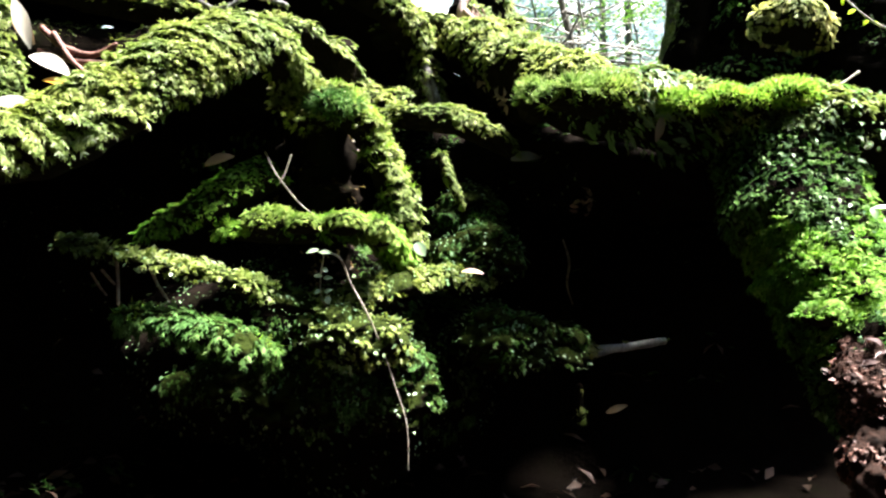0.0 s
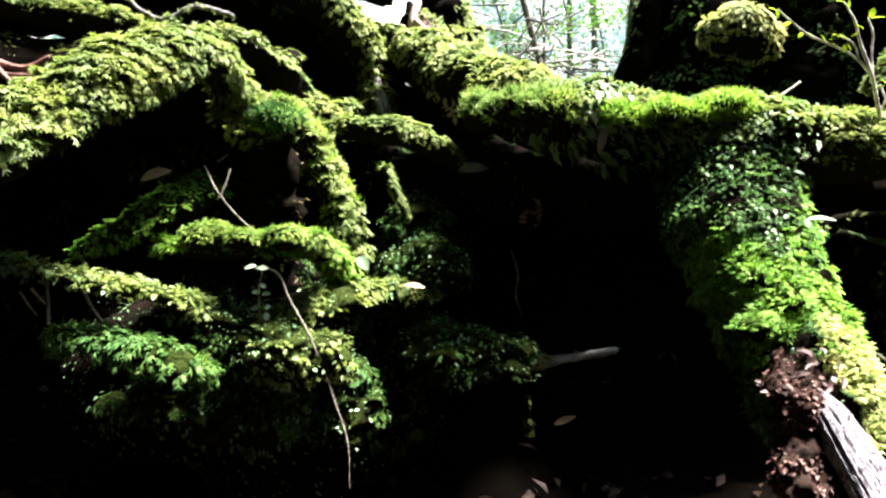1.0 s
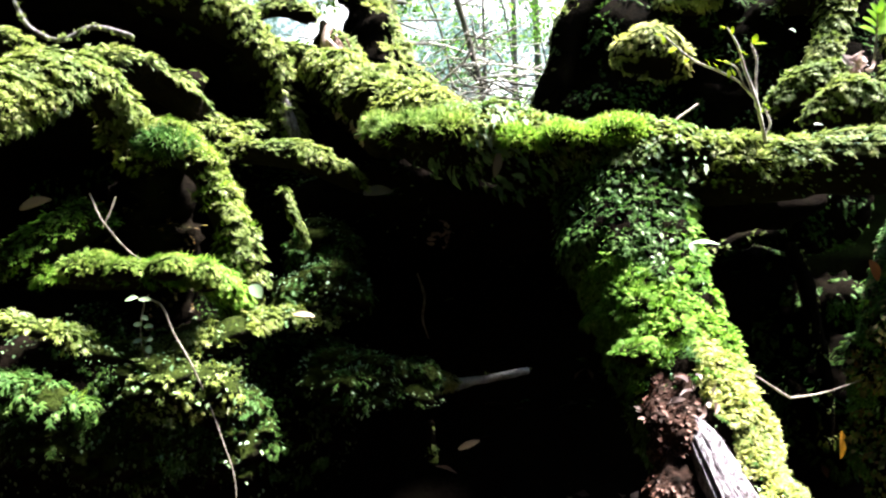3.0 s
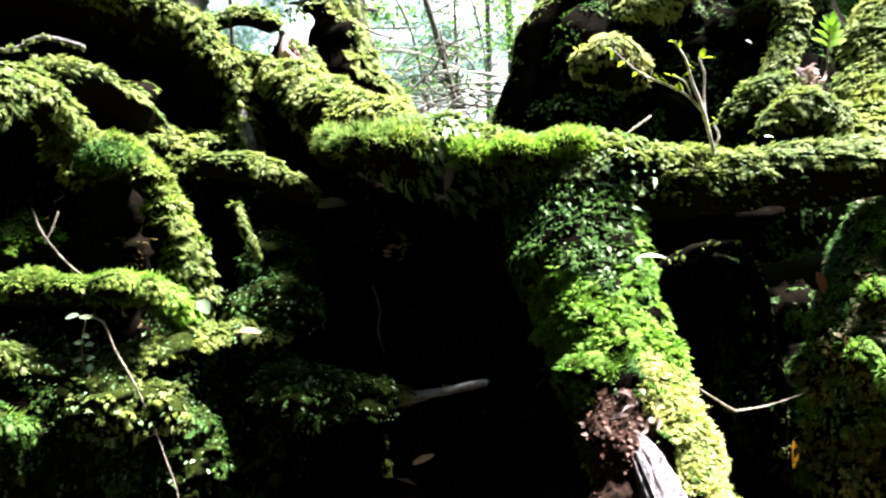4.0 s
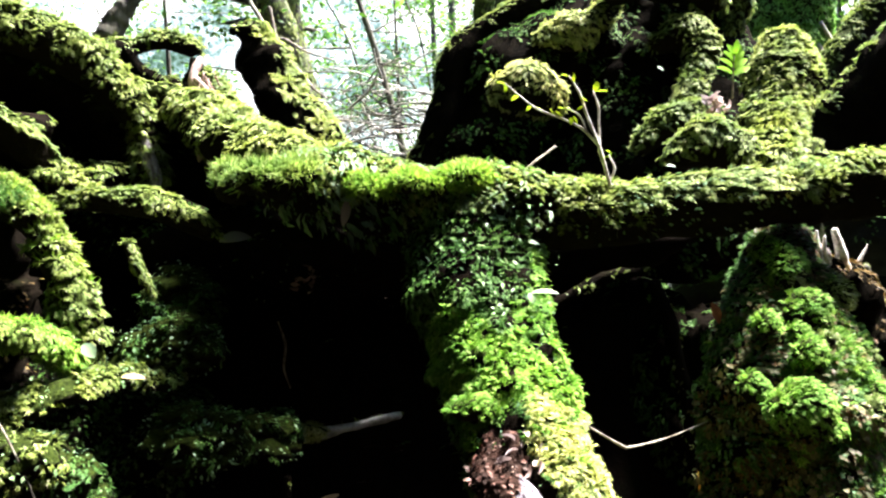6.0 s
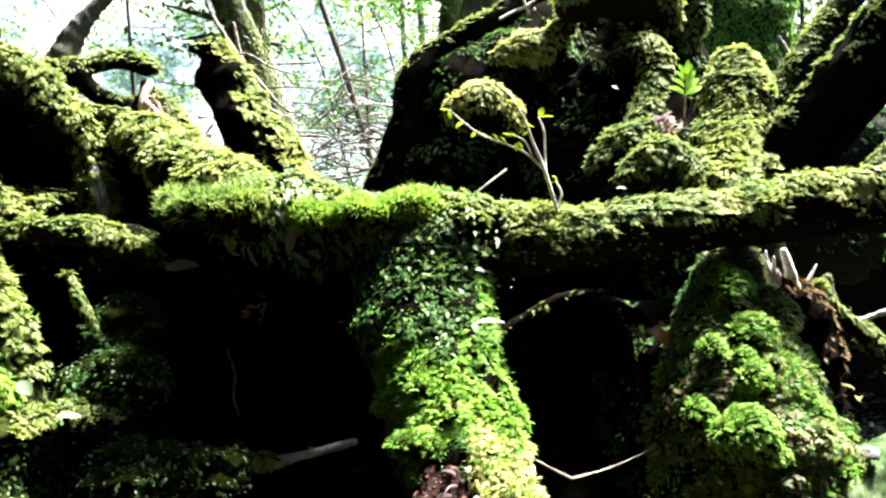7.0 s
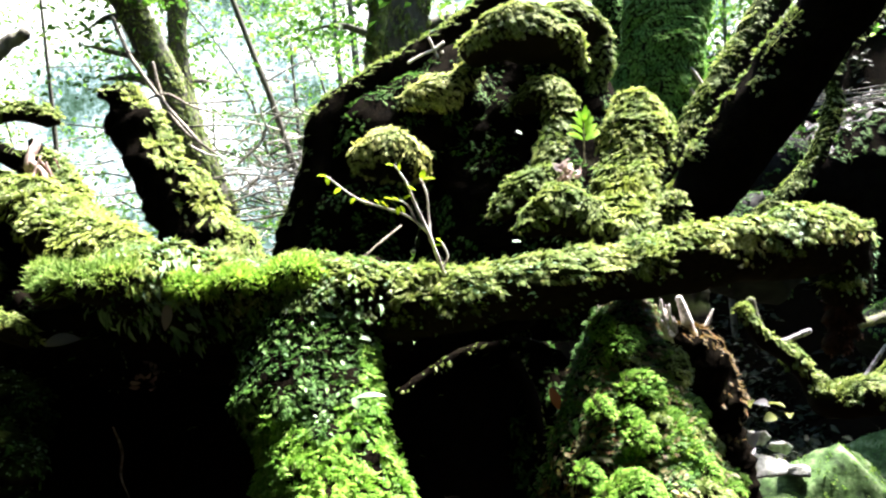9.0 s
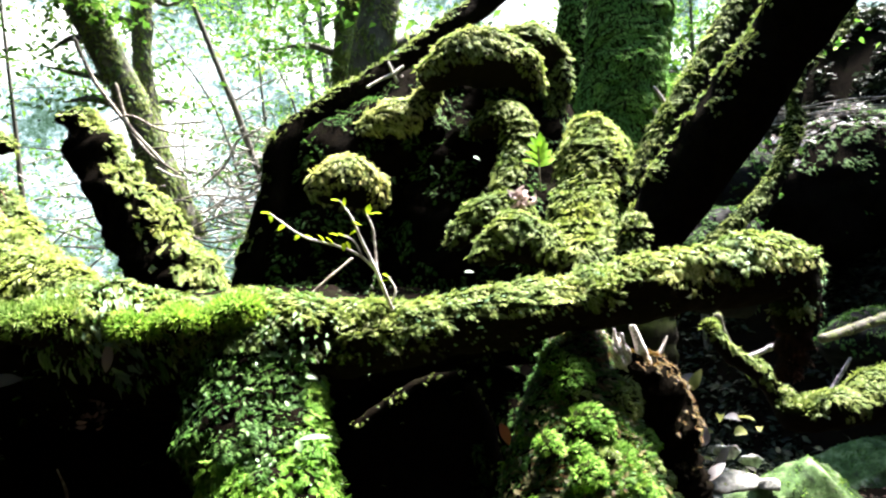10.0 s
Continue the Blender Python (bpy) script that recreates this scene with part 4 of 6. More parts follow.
# ---- soft cushions ----
def cushion(at, radii, label, size=0.035, turn=0.0, mat=None, density=120000, seed=0.0, leafy_tuft=False, low=-0.7):
    g = lump((at[0], at[1], at[2] + 0.004), np.array(radii) * (0.9, 0.9, 0.95), 0.4, 7.0, 24, turn, seed)
    ob = thing("moss_cushion", (at[0], at[1], at[2] - radii[2]), label, "moss", "moss cushions")
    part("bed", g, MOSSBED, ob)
    if leafy_tuft:
        p, n = scatter(g, 30000, -0.3, 5.0, 1.5, seed)
        part("leaf_moss", fronds(p, n, 0.021, 0.45, 1.1), mat or FLUFF, ob, "leafy moss shoots", "stuff", smooth=False)
        return ob
    p, n = scatter(g, density, low, 5.0, 1.5, seed)
    part("hair_moss", hairs(p, n, size * 0.75, 0.35, 0.8, 0.0042), mat or FLUFF, ob, "soft hair-like moss shoots", "stuff", smooth=False)
    return ob


for at, radii, lab, sz in (((0.815, 2.170, 1.421), (.075, .075, .045), "bright green moss cushion on the log", .035), ((0.885, 2.150, 1.401), (.05, .06, .03), "bright green moss cushion on the log", .03),
                           ((0.968, 2.130, 1.413), (.085, .07, .045), "bright green moss cushion on the log", .035), ((0.455, 2.310, 1.468), (.19, .12, .06), "long-haired moss cushion at the end of the log", .05),
                           ((0.316, 2.440, 1.475), (.1, .1, .07), "long-haired moss cushion at the end of the log", .045), ((0.698, 2.220, 1.409), (.07, .08, .045), "low moss cushion on the log", .035),
                           ((-0.318, 2.240, 1.412), (.085, .07, .042), "deep green moss cap on the knee root", .04), ((-0.490, 2.100, 1.064), (.06, .06, .035), "soft moss fringe on the root shelf", .045),
                           ((-0.376, 2.070, 1.060), (.07, .06, .035), "soft moss fringe on the root shelf", .045), ((-0.258, 2.050, 1.066), (.07, .06, .035), "soft moss fringe on the root shelf", .05),
                           ((-0.167, 2.060, 1.040), (.05, .05, .04), "soft moss fringe on the root shelf", .05), ((0.906, 1.760, 0.841), (.07, .045, .03), "starry bright moss tuft on the root", .045), ((0.998, 1.750, 0.846), (.07, .045, .03), "starry bright moss tuft on the root", .045),
                           ((0.929, 1.850, 0.950), (.06, .045, .03), "bright moss tuft on the root", .035), ((1.008, 1.830, 0.920), (.06, .045, .03), "bright moss tuft on the root", .035),
                           ((1.844, 1.977, 1.122), (0.068, .05, 0.081), "rounded green moss tuft on the root", .035),
                           ((1.832, 1.887, 1.009), (0.075, .05, 0.074), "rounded green moss tuft on the root", .035),
                           ((1.900, 1.867, 0.897), (0.052, .05, 0.051), "rounded green moss tuft on the root", .035),
                           ((1.791, 1.817, 0.878), (0.035, .05, 0.049), "rounded green moss tuft on the root", .035),
                           ((1.917, 1.827, 0.797), (0.054, .05, 0.051), "rounded green moss tuft on the root", .035),
                           ((1.688, 1.727, 0.789), (0.078, .05, 0.065), "rounded green moss tuft on the root", .035),
                           ((1.849, 1.767, 0.740), (0.061, .05, 0.056), "rounded green moss tuft on the root", .035),
                           ((1.821, 2.027, 1.175), (0.040, .05, 0.051), "rounded green moss tuft on the root", .035),
                           ((1.705, 1.867, 0.992), (0.029, .05, 0.036), "rounded green moss tuft on the root", .035)):
    tufted = "fringe" in lab or "tuft on the root" in lab
    cushion(at, radii, lab, sz, seed=at[0] * 7, mat=HAIRMOSS if "end of the log" in lab or "fringe" in lab else DEEP if "cap on the knee" in lab else STARMOSS if tufted else None, leafy_tuft=tufted, low=0.15 if "end of the log" in lab else -0.7, density=70000 if "end of the log" in lab else 100000)

# uneven small moss clumps down the sunny side of the broad root
cp0, cn0 = scatter(broad, 2500, -1.0, 5.0, 0.9, 21.0, lambda p, n: (n[:, 0] + 0.5 * fbm(p, 6, 2) > -0.05) & (n[:, 1] < 0.05) & (p[:, 2] > 0.6) & (p[:, 2] < 1.13))
kept = []
for q, d in zip(cp0, cn0):
    if len(kept) < 26 and all(np.linalg.norm(q - o) > 0.052 for o in kept):
        kept.append(q)
        r = 0.022 + 0.026 * rng.random()
        cushion(tuple(q + d * 0.012), (r * 1.2, r, r * (0.8 + 0.5 * rng.random())), "small clump of bright green moss on the broad root", 0.03, mat=(STARMOSS, FEATHER, STARMOSS, PALELITMOSS)[len(kept) % 4], seed=q[2] * 9, leafy_tuft=True)

# ---- leaves, twigs and litter ----
def leaf_geo(at, along, face, length, width, curl=0.25, fold=0.2, n=6):
    """One leaf: pointed oval, folded on its rib and curled."""
    y = unit(np.asarray(along, float))
    z = np.asarray(face, float)
    z = unit(z - y * np.dot(z, y))
    x = np.cross(y, z)
    v, f = [], []
    for i in range(n + 1):
        t = i / n
        w = width * 0.5 * math.sin(math.pi * min(1, t * 0.92 + 0.06)) ** 0.8
        mid = np.asarray(at) + y * length * t - z * curl * length * t * t
        v += [mid - x * w + z * fold * w, mid, mid + x * w + z * fold * w]
        if i:
            a = 3 * (i - 1)
            f += [(a, a + 1, a + 4, a + 3), (a + 1, a + 2, a + 5, a + 4)]
    return np.array(v), [np.array(f)]


def twig_geo(pts, seg=7, rough=0.15):
    return tube(pts, seg, 0.012, rough, 30)


def loose_leaf(name, at, along, face, length, width, mat, label, curl=0.25, fold=0.25):
    v, f = leaf_geo(at, along, face, length, width, curl, fold)
    ob = new(name, mesh_of(name, v - np.asarray(at), f, mat))
    ob.location = at
    return tagged(ob, label, "leaf", "fallen leaves")


def seedling(name, stems, leaves, label, leaf_mat=None, stem_mat=None, category="seedling"):
    base = stems[0][0][:3]
    ob = thing(name, base, label, category)
    made = [part("stem", twig_geo(st), stem_mat or TWIG, ob) for st in stems]
    for at, along, face, ln, wd in leaves:
        near = [min(math.dist(at, q[:3]) for q in spline(st, 0.02)) for st in stems]
        part("leaf", leaf_geo(at, along, face, ln, wd), leaf_mat or LEAF, made[near.index(min(near))])
    return ob


def stick(name, pts, label, mat=None, moss=0, category="stick"):
    g = twig_geo(pts, 9, 0.2)
    ob = thing(name, tuple(np.asarray(pts[0][:3])), label, category)
    part("wood", g, mat or TWIG, ob)
    if moss:
        p, n = scatter(g, moss, -0.2, 9, 0.2)
        if len(p):
            part("moss_sleeve", fronds(p, n, 0.018), FEATHER, ob, "small moss tufts", "stuff", smooth=False)
    return ob


# sapling on the log
sap = [[(1.377, 2.080, 1.390, 0.0054), (1.352, 2.060, 1.459, 0.0054), (1.334, 2.050, 1.514, 0.0043), (1.307, 2.050, 1.587, 0.0043), (1.284, 2.040, 1.650, 0.0032), (1.256, 2.040, 1.699, 0.0022)], [(1.342, 2.060, 1.486, 0.0043), (1.344, 2.060, 1.562, 0.0032), (1.342, 2.050, 1.615, 0.0032), (1.328, 2.050, 1.659, 0.0022)], [(1.337, 2.055, 1.508, 0.0043), (1.288, 2.050, 1.553, 0.0032), (1.228, 2.040, 1.579, 0.0032), (1.154, 2.030, 1.605, 0.0032), (1.106, 2.030, 1.642, 0.0022), (1.069, 2.030, 1.675, 0.0022)], [(1.303, 2.050, 1.545, 0.0022), (1.283, 2.045, 1.588, 0.0022), (1.246, 2.040, 1.606, 0.0022)], [(1.372, 2.080, 1.403, 0.0032), (1.393, 2.080, 1.440, 0.0032), (1.378, 2.080, 1.481, 0.0022)]]
leaves = [((1.329, 2.040, 1.657), (0.3, -.3, 0.9), (0.2, -0.5, 0.8), 0.026, 0.017),
          ((1.332, 2.040, 1.654), (0.9, -.3, 0.2), (0.2, -0.5, 0.8), 0.036, 0.010),
          ((1.255, 2.040, 1.697), (-0.8, -.3, 0.3), (0.2, -0.5, 0.8), 0.024, 0.012),
          ((1.266, 2.040, 1.681), (0.2, -.3, 0.9), (0.2, -0.5, 0.8), 0.024, 0.010),
          ((1.283, 2.040, 1.639), (0.9, -.3, -0.3), (0.2, -0.5, 0.8), 0.022, 0.010),
          ((1.293, 2.040, 1.613), (-0.8, -.3, -0.3), (0.2, -0.5, 0.8), 0.024, 0.009),
          ((1.228, 2.040, 1.582), (-0.5, -.3, 0.7), (0.2, -0.5, 0.8), 0.028, 0.009),
          ((1.206, 2.040, 1.587), (-0.4, -.3, 0.8), (0.2, -0.5, 0.8), 0.028, 0.009),
          ((1.176, 2.040, 1.597), (-0.6, -.3, 0.7), (0.2, -0.5, 0.8), 0.027, 0.009),
          ((1.245, 2.040, 1.602), (-0.8, -.3, 0.4), (0.2, -0.5, 0.8), 0.029, 0.009),
          ((1.263, 2.040, 1.597), (-0.7, -.3, 0.6), (0.2, -0.5, 0.8), 0.026, 0.009),
          ((1.310, 2.040, 1.624), (-0.7, -.3, 0.5), (0.2, -0.5, 0.8), 0.024, 0.009),
          ((1.107, 2.040, 1.644), (-0.8, -.3, -0.4), (0.2, -0.5, 0.8), 0.027, 0.015),
          ((1.073, 2.040, 1.674), (-0.9, -.3, 0.4), (0.2, -0.5, 0.8), 0.029, 0.012),
          ((1.070, 2.040, 1.677), (0.1, -.3, -0.9), (0.2, -0.5, 0.8), 0.024, 0.014),
          ((1.141, 2.040, 1.615), (-0.6, -.3, -0.5), (0.2, -0.5, 0.8), 0.021, 0.012),
          ((1.262, 2.040, 1.585), (0.5, -.3, -0.8), (0.2, -0.5, 0.8), 0.024, 0.015),
          ((1.256, 2.040, 1.582), (-0.1, -.3, -0.9), (0.2, -0.5, 0.8), 0.022, 0.014),
          ((1.369, 2.040, 1.476), (-0.6, -.3, 0.6), (0.2, -0.5, 0.8), 0.021, 0.017),
          ((1.342, 2.040, 1.466), (0.8, -.3, 0.3), (0.2, -0.5, 0.8), 0.024, 0.009)]
seedling("sapling", sap, leaves, "slender bare sapling with a few yellow-green leaves on the log", None, PALETWIG, "sapling")

# fern on the finger stub
fern_at = (2.160, 2.720, 1.801)
ft = (2.166, 2.700, 1.960)
fern_leaves = []
for i in range(4):
    for sgn in (-1, 1):
        k = np.array(fern_at) * (0.45 - i * 0.15) + np.array(ft) * (0.55 + i * 0.15)
        fern_leaves.append((tuple(k), (sgn * (1 - 0.15 * i), -.3, .55 + .15 * i), (0, -.8, .5), .075 - .008 * i, .032))
fern_leaves.append((ft, (.1, -.4, .8), (0, -.8, .5), .06, .025))
seedling("fern", [[(*fern_at, .004), (*[(a + b) / 2 for a, b in zip(fern_at, ft)], .003), (*ft, .002)]], fern_leaves, "bright green young fern on the mossy stub", FERNLEAF, category="fern")

# sprig and rootlets at the ledge
sprig = [[(-0.090, 1.980, 0.424, 0.0013), (-0.095, 1.980, 0.543, 0.0020), (-0.122, 1.980, 0.633, 0.0020), (-0.151, 1.980, 0.722, 0.0020), (-0.195, 1.980, 0.827, 0.0026), (-0.241, 1.990, 0.909, 0.0026), (-0.269, 2.000, 0.973, 0.0026), (-0.304, 2.010, 0.992, 0.0020)], [(-0.279, 1.990, 0.827, 0.0013), (-0.318, 2.000, 0.864, 0.0013), (-0.322, 2.000, 0.931, 0.0013), (-0.315, 2.005, 0.984, 0.0013), (-0.333, 2.005, 0.995, 0.0013)]]
sl = [((-0.328, 1.995, 0.998), (-0.9, -.3, -0.1), (0, -.7, .7), 0.030, 0.015), ((-0.317, 1.995, 0.950), (0.6, -.3, -0.3), (0, -.7, .7), 0.018, 0.014), ((-0.317, 1.995, 0.929), (-0.8, -.3, 0.1), (0, -.7, .7), 0.022, 0.016), ((-0.314, 1.995, 0.923), (0.9, -.3, 0.2), (0, -.7, .7), 0.024, 0.016), ((-0.320, 1.995, 0.890), (-0.9, -.3, -0.1), (0, -.7, .7), 0.022, 0.016), ((-0.311, 1.995, 0.887), (0.6, -.3, 0.3), (0, -.7, .7), 0.022, 0.016), ((-0.305, 1.995, 0.875), (0.3, -.3, -0.8), (0, -.7, .7), 0.020, 0.018), ((-0.294, 1.995, 0.990), (-0.9, -.3, 0.2), (0, -.7, .7), 0.030, 0.016)]
seedling("sprig", sprig, sl, "thin pale sprig with small pale green leaves", PALEGREEN, TWIG)
for pts in ([(-0.812, 1.900, 0.863, 0.004), (-0.817, 1.910, 0.918, 0.004), (-0.825, 1.920, 0.974, 0.004)], [(-0.743, 1.930, 0.952, 0.004), (-0.721, 1.920, 0.910, 0.004), (-0.690, 1.920, 0.865, 0.002)], [(-0.889, 1.920, 0.939, 0.003), (-0.870, 1.920, 0.908, 0.003), (-0.850, 1.920, 0.883, 0.002)], [(-0.861, 1.920, 0.946, 0.004), (-0.830, 1.920, 0.911, 0.003)], [(-0.514, 2.200, 1.280, 0.003), (-0.472, 2.160, 1.210, 0.003), (-0.404, 2.140, 1.129, 0.002), (-0.337, 2.120, 1.080, 0.001)], [(-0.432, 2.160, 1.267, 0.002), (-0.446, 2.150, 1.218, 0.002), (-0.460, 2.140, 1.185, 0.001)]):
    stick("rootlet", pts, "thin bare hanging rootlet", category="rootlet")
for pts in ([(-1.134, 2.150, 1.625, 0.010), (-1.060, 2.130, 1.564, 0.010), (-0.976, 2.120, 1.541, 0.009), (-0.913, 2.120, 1.572, 0.006)], [(-1.137, 2.140, 1.559, 0.008), (-1.031, 2.120, 1.525, 0.008), (-0.912, 2.100, 1.514, 0.006)], [(-1.092, 2.130, 1.604, 0.008), (-1.034, 2.110, 1.527, 0.008), (-0.990, 2.100, 1.489, 0.006)]):
    stick("rootlet", pts, "reddish-brown bare twig behind the root", REDWOOD, category="rootlet")
stick("bent_twig", [(1.093, 1.800, 0.826, 0.002), (1.160, 1.760, 0.783, 0.002), (1.247, 1.780, 0.728, 0.003), (1.275, 1.790, 0.721, 0.003), (1.410, 1.880, 0.714, 0.002), (1.593, 2.000, 0.722, 0.002)], "thin pale bent twig springing from the root")
stick("fallen_stick", [(0.459, 2.720, 0.643, 0.024), (0.538, 2.740, 0.631, 0.022), (0.620, 2.760, 0.639, 0.016), (0.725, 2.790, 0.648, 0.016), (0.819, 2.820, 0.658, 0.015)], "broken pale stick with one mossy end", PALESTONE, 1500)
mossy("moss_cushion", tube([(0.436, 2.700, 0.648, 0.014), (0.479, 2.700, 0.649, 0.023), (0.528, 2.710, 0.641, 0.020), (0.557, 2.720, 0.637, 0.006)], 14, 0.012, 0.25, 12, seed=81.0), "yellow moss tuft on the end of a fallen stick", "moss", 26000, -0.8, 1.2, 0.022, YELLOWMOSS, clump=0)
stick("thin_stick", [(1.177, 2.420, 1.456, 0.003), (1.263, 2.440, 1.518, 0.004), (1.347, 2.460, 1.574, 0.005)], "thin bare stick leaning behind the log")
stick("s_twig", [(-0.967, 2.780, 2.010, 0.0088), (-0.910, 2.760, 1.918, 0.0088), (-0.807, 2.750, 1.869, 0.0088), (-0.720, 2.760, 1.914, 0.0099), (-0.665, 2.780, 1.921, 0.0110), (-0.579, 2.800, 1.899, 0.0116)], "pale winding twig partly covered with moss", PALEWOOD, 9000)
top_branch = [(-1.522, 2.600, 1.898, 0.038), (-1.300, 2.600, 1.870, 0.038), (-1.152, 2.600, 1.835, 0.038), (-1.002, 2.600, 1.809, 0.038), (-0.852, 2.600, 1.790, 0.034)]
mossy("mossy_branch", tube(top_branch, 12, 0.015, 0.2, 9), "straight branch with shaggy green moss", "branch", 13000, -0.3, 0.8, 0.024)
for pts in ([(0.104, 3.250, 2.097, 0.014), (0.078, 3.220, 2.013, 0.019), (0.091, 3.200, 1.914, 0.016), (0.110, 3.150, 1.820, 0.014), (0.152, 3.100, 1.719, 0.009)], [(0.093, 3.200, 2.002, 0.012), (0.135, 3.180, 1.943, 0.014), (0.117, 3.160, 1.880, 0.009)], [(0.191, 3.050, 1.764, 0.009), (0.220, 3.000, 1.720, 0.011), (0.251, 2.950, 1.660, 0.009)]):
    stick("bare_root", pts, "bare pinkish-grey root strand", REDWOOD2, category="root")
for k in range(7):
    o = np.array([0.035 * rng.normal(), 0.03 * rng.normal(), 0.0])
    path = [np.array(q[:3]) + o * (0.4 + 0.5 * i) + 0.012 * rng.normal(size=3) for i, q in enumerate([(0.116, 3.200, 2.007, 0.012), (0.130, 3.170, 1.906, 0.011), (0.152, 3.120, 1.791, 0.011), (0.188, 3.050, 1.675, 0.011)])]
    stick("rootlet", [(*q, 0.0032 - 0.0006 * i) for i, q in enumerate(path)], "torn reddish root fibre", REDWOOD2 if k % 2 else REDWOOD, category="rootlet")
hook_moss = [(0.133, 3.300, 2.043, 0.009), (0.153, 3.300, 2.004, 0.025), (0.174, 3.280, 1.938, 0.041), (0.220, 3.220, 1.849, 0.055)]
mossy("root_stub", tube(hook_moss, 20, 0.015, 0.25, 9, seed=91.0), "torn root shoulder with pale moss beside bare strands", "root", 18000, -0.5, 0.8, 0.026, PALELITMOSS, group="roots behind the log", clump=0.02)
part_of_hook = [(0.064, 3.340, 2.118, 0.018), (0.082, 3.340, 2.064, 0.050), (0.071, 3.340, 1.995, 0.059), (0.092, 3.300, 1.912, 0.049), (0.117, 3.200, 1.793, 0.043), (0.164, 3.100, 1.692, 0.041)]
stick("dead_root", part_of_hook, "torn dark rotten root behind pale strands", BARK, category="root")
stick("root_tip", [(-0.083, 3.000, 1.744, 0.019), (-0.062, 2.990, 1.666, 0.028), (-0.041, 2.980, 1.596, 0.028), (-0.029, 2.970, 1.547, 0.019), (-0.021, 2.970, 1.525, 0.006)], "pale grey broken root tip", DEADWOOD)
splinters = thing("splintered_wood", (2.186, 2.270, 1.163), "pale splintered wood on the broken root", "splinters")
for pts in ([(2.180, 2.270, 1.118, 0.019), (2.124, 2.250, 1.183, 0.013), (2.077, 2.230, 1.257, 0.004)], [(2.154, 2.260, 1.130, 0.017), (2.141, 2.250, 1.196, 0.011), (2.137, 2.240, 1.248, 0.004)], [(2.130, 2.260, 1.132, 0.015), (2.097, 2.250, 1.178, 0.011), (2.063, 2.240, 1.211, 0.004)], [(2.264, 2.280, 1.099, 0.021), (2.234, 2.260, 1.177, 0.017), (2.217, 2.260, 1.248, 0.011)], [(2.200, 2.270, 1.115, 0.015), (2.168, 2.250, 1.182, 0.009), (2.164, 2.240, 1.230, 0.003)],
            [(2.112, 2.260, 1.125, 0.017), (2.085, 2.250, 1.150, 0.011), (2.052, 2.240, 1.161, 0.004)], [(2.304, 2.300, 1.103, 0.010), (2.338, 2.300, 1.157, 0.006), (2.365, 2.300, 1.197, 0.003)]):
    part("splinter", twig_geo(pts, 6, 0.3), PALETWIG, splinters)
for k in range(9):
    a = np.array((2.144, 2.270, 1.160)) + rng.normal(size=3) * (0.035, 0.015, 0.015)
    d = np.array([-0.6 + 0.5 * rng.normal(), -0.1, 0.6 + 0.3 * rng.normal()]) * 0.06
    part("splinter", twig_geo([(*a, .008), (*(a + d * 0.5 + rng.normal(size=3) * .004), .006), (*(a + d), .002)], 5, 0.4), PALETWIG, splinters)
for pts, lab in (([(1.739, 2.600, 1.090, 0.026), (1.774, 2.580, 0.967, 0.028), (1.790, 2.550, 0.809, 0.026), (1.793, 2.500, 0.622, 0.023), (1.787, 2.500, 0.431, 0.023)], "shaded hanging root with thin green moss"),
                 ([(1.324, 2.600, 1.022, 0.016), (1.430, 2.600, 1.073, 0.018), (1.560, 2.600, 1.133, 0.018), (1.719, 2.620, 1.142, 0.016)], "shaded crooked root in the hollow")):
    stick("hanging_root", pts, lab, BARK, 5000, "root")
stick("mossy_tuft", [(0.432, 2.400, 0.566, 0.012), (0.427, 2.400, 0.523, 0.016), (0.434, 2.400, 0.462, 0.014)], "small hanging rootlet sleeved in yellow moss", BARK, 14000, "rootlet")
stick("dangling_strand", [(0.411, 2.600, 1.031, 0.002), (0.432, 2.600, 0.955, 0.005), (0.424, 2.600, 0.879, 0.003), (0.443, 2.600, 0.812, 0.002)], "pale strand dangling in the hollow")
log_drop = [(2.650, 2.000, 1.314, 0.031), (2.642, 2.000, 1.226, 0.034), (2.617, 2.000, 1.140, 0.028), (2.588, 2.000, 1.065, 0.014)]
mossy("log_end", tube(log_drop, 16, 0.012, 0.25, 12), "brown rotten wood hanging from the end of the log", "wood", 5000, -0.9, 0.0, 0.013, BARKLITTER, ROT)

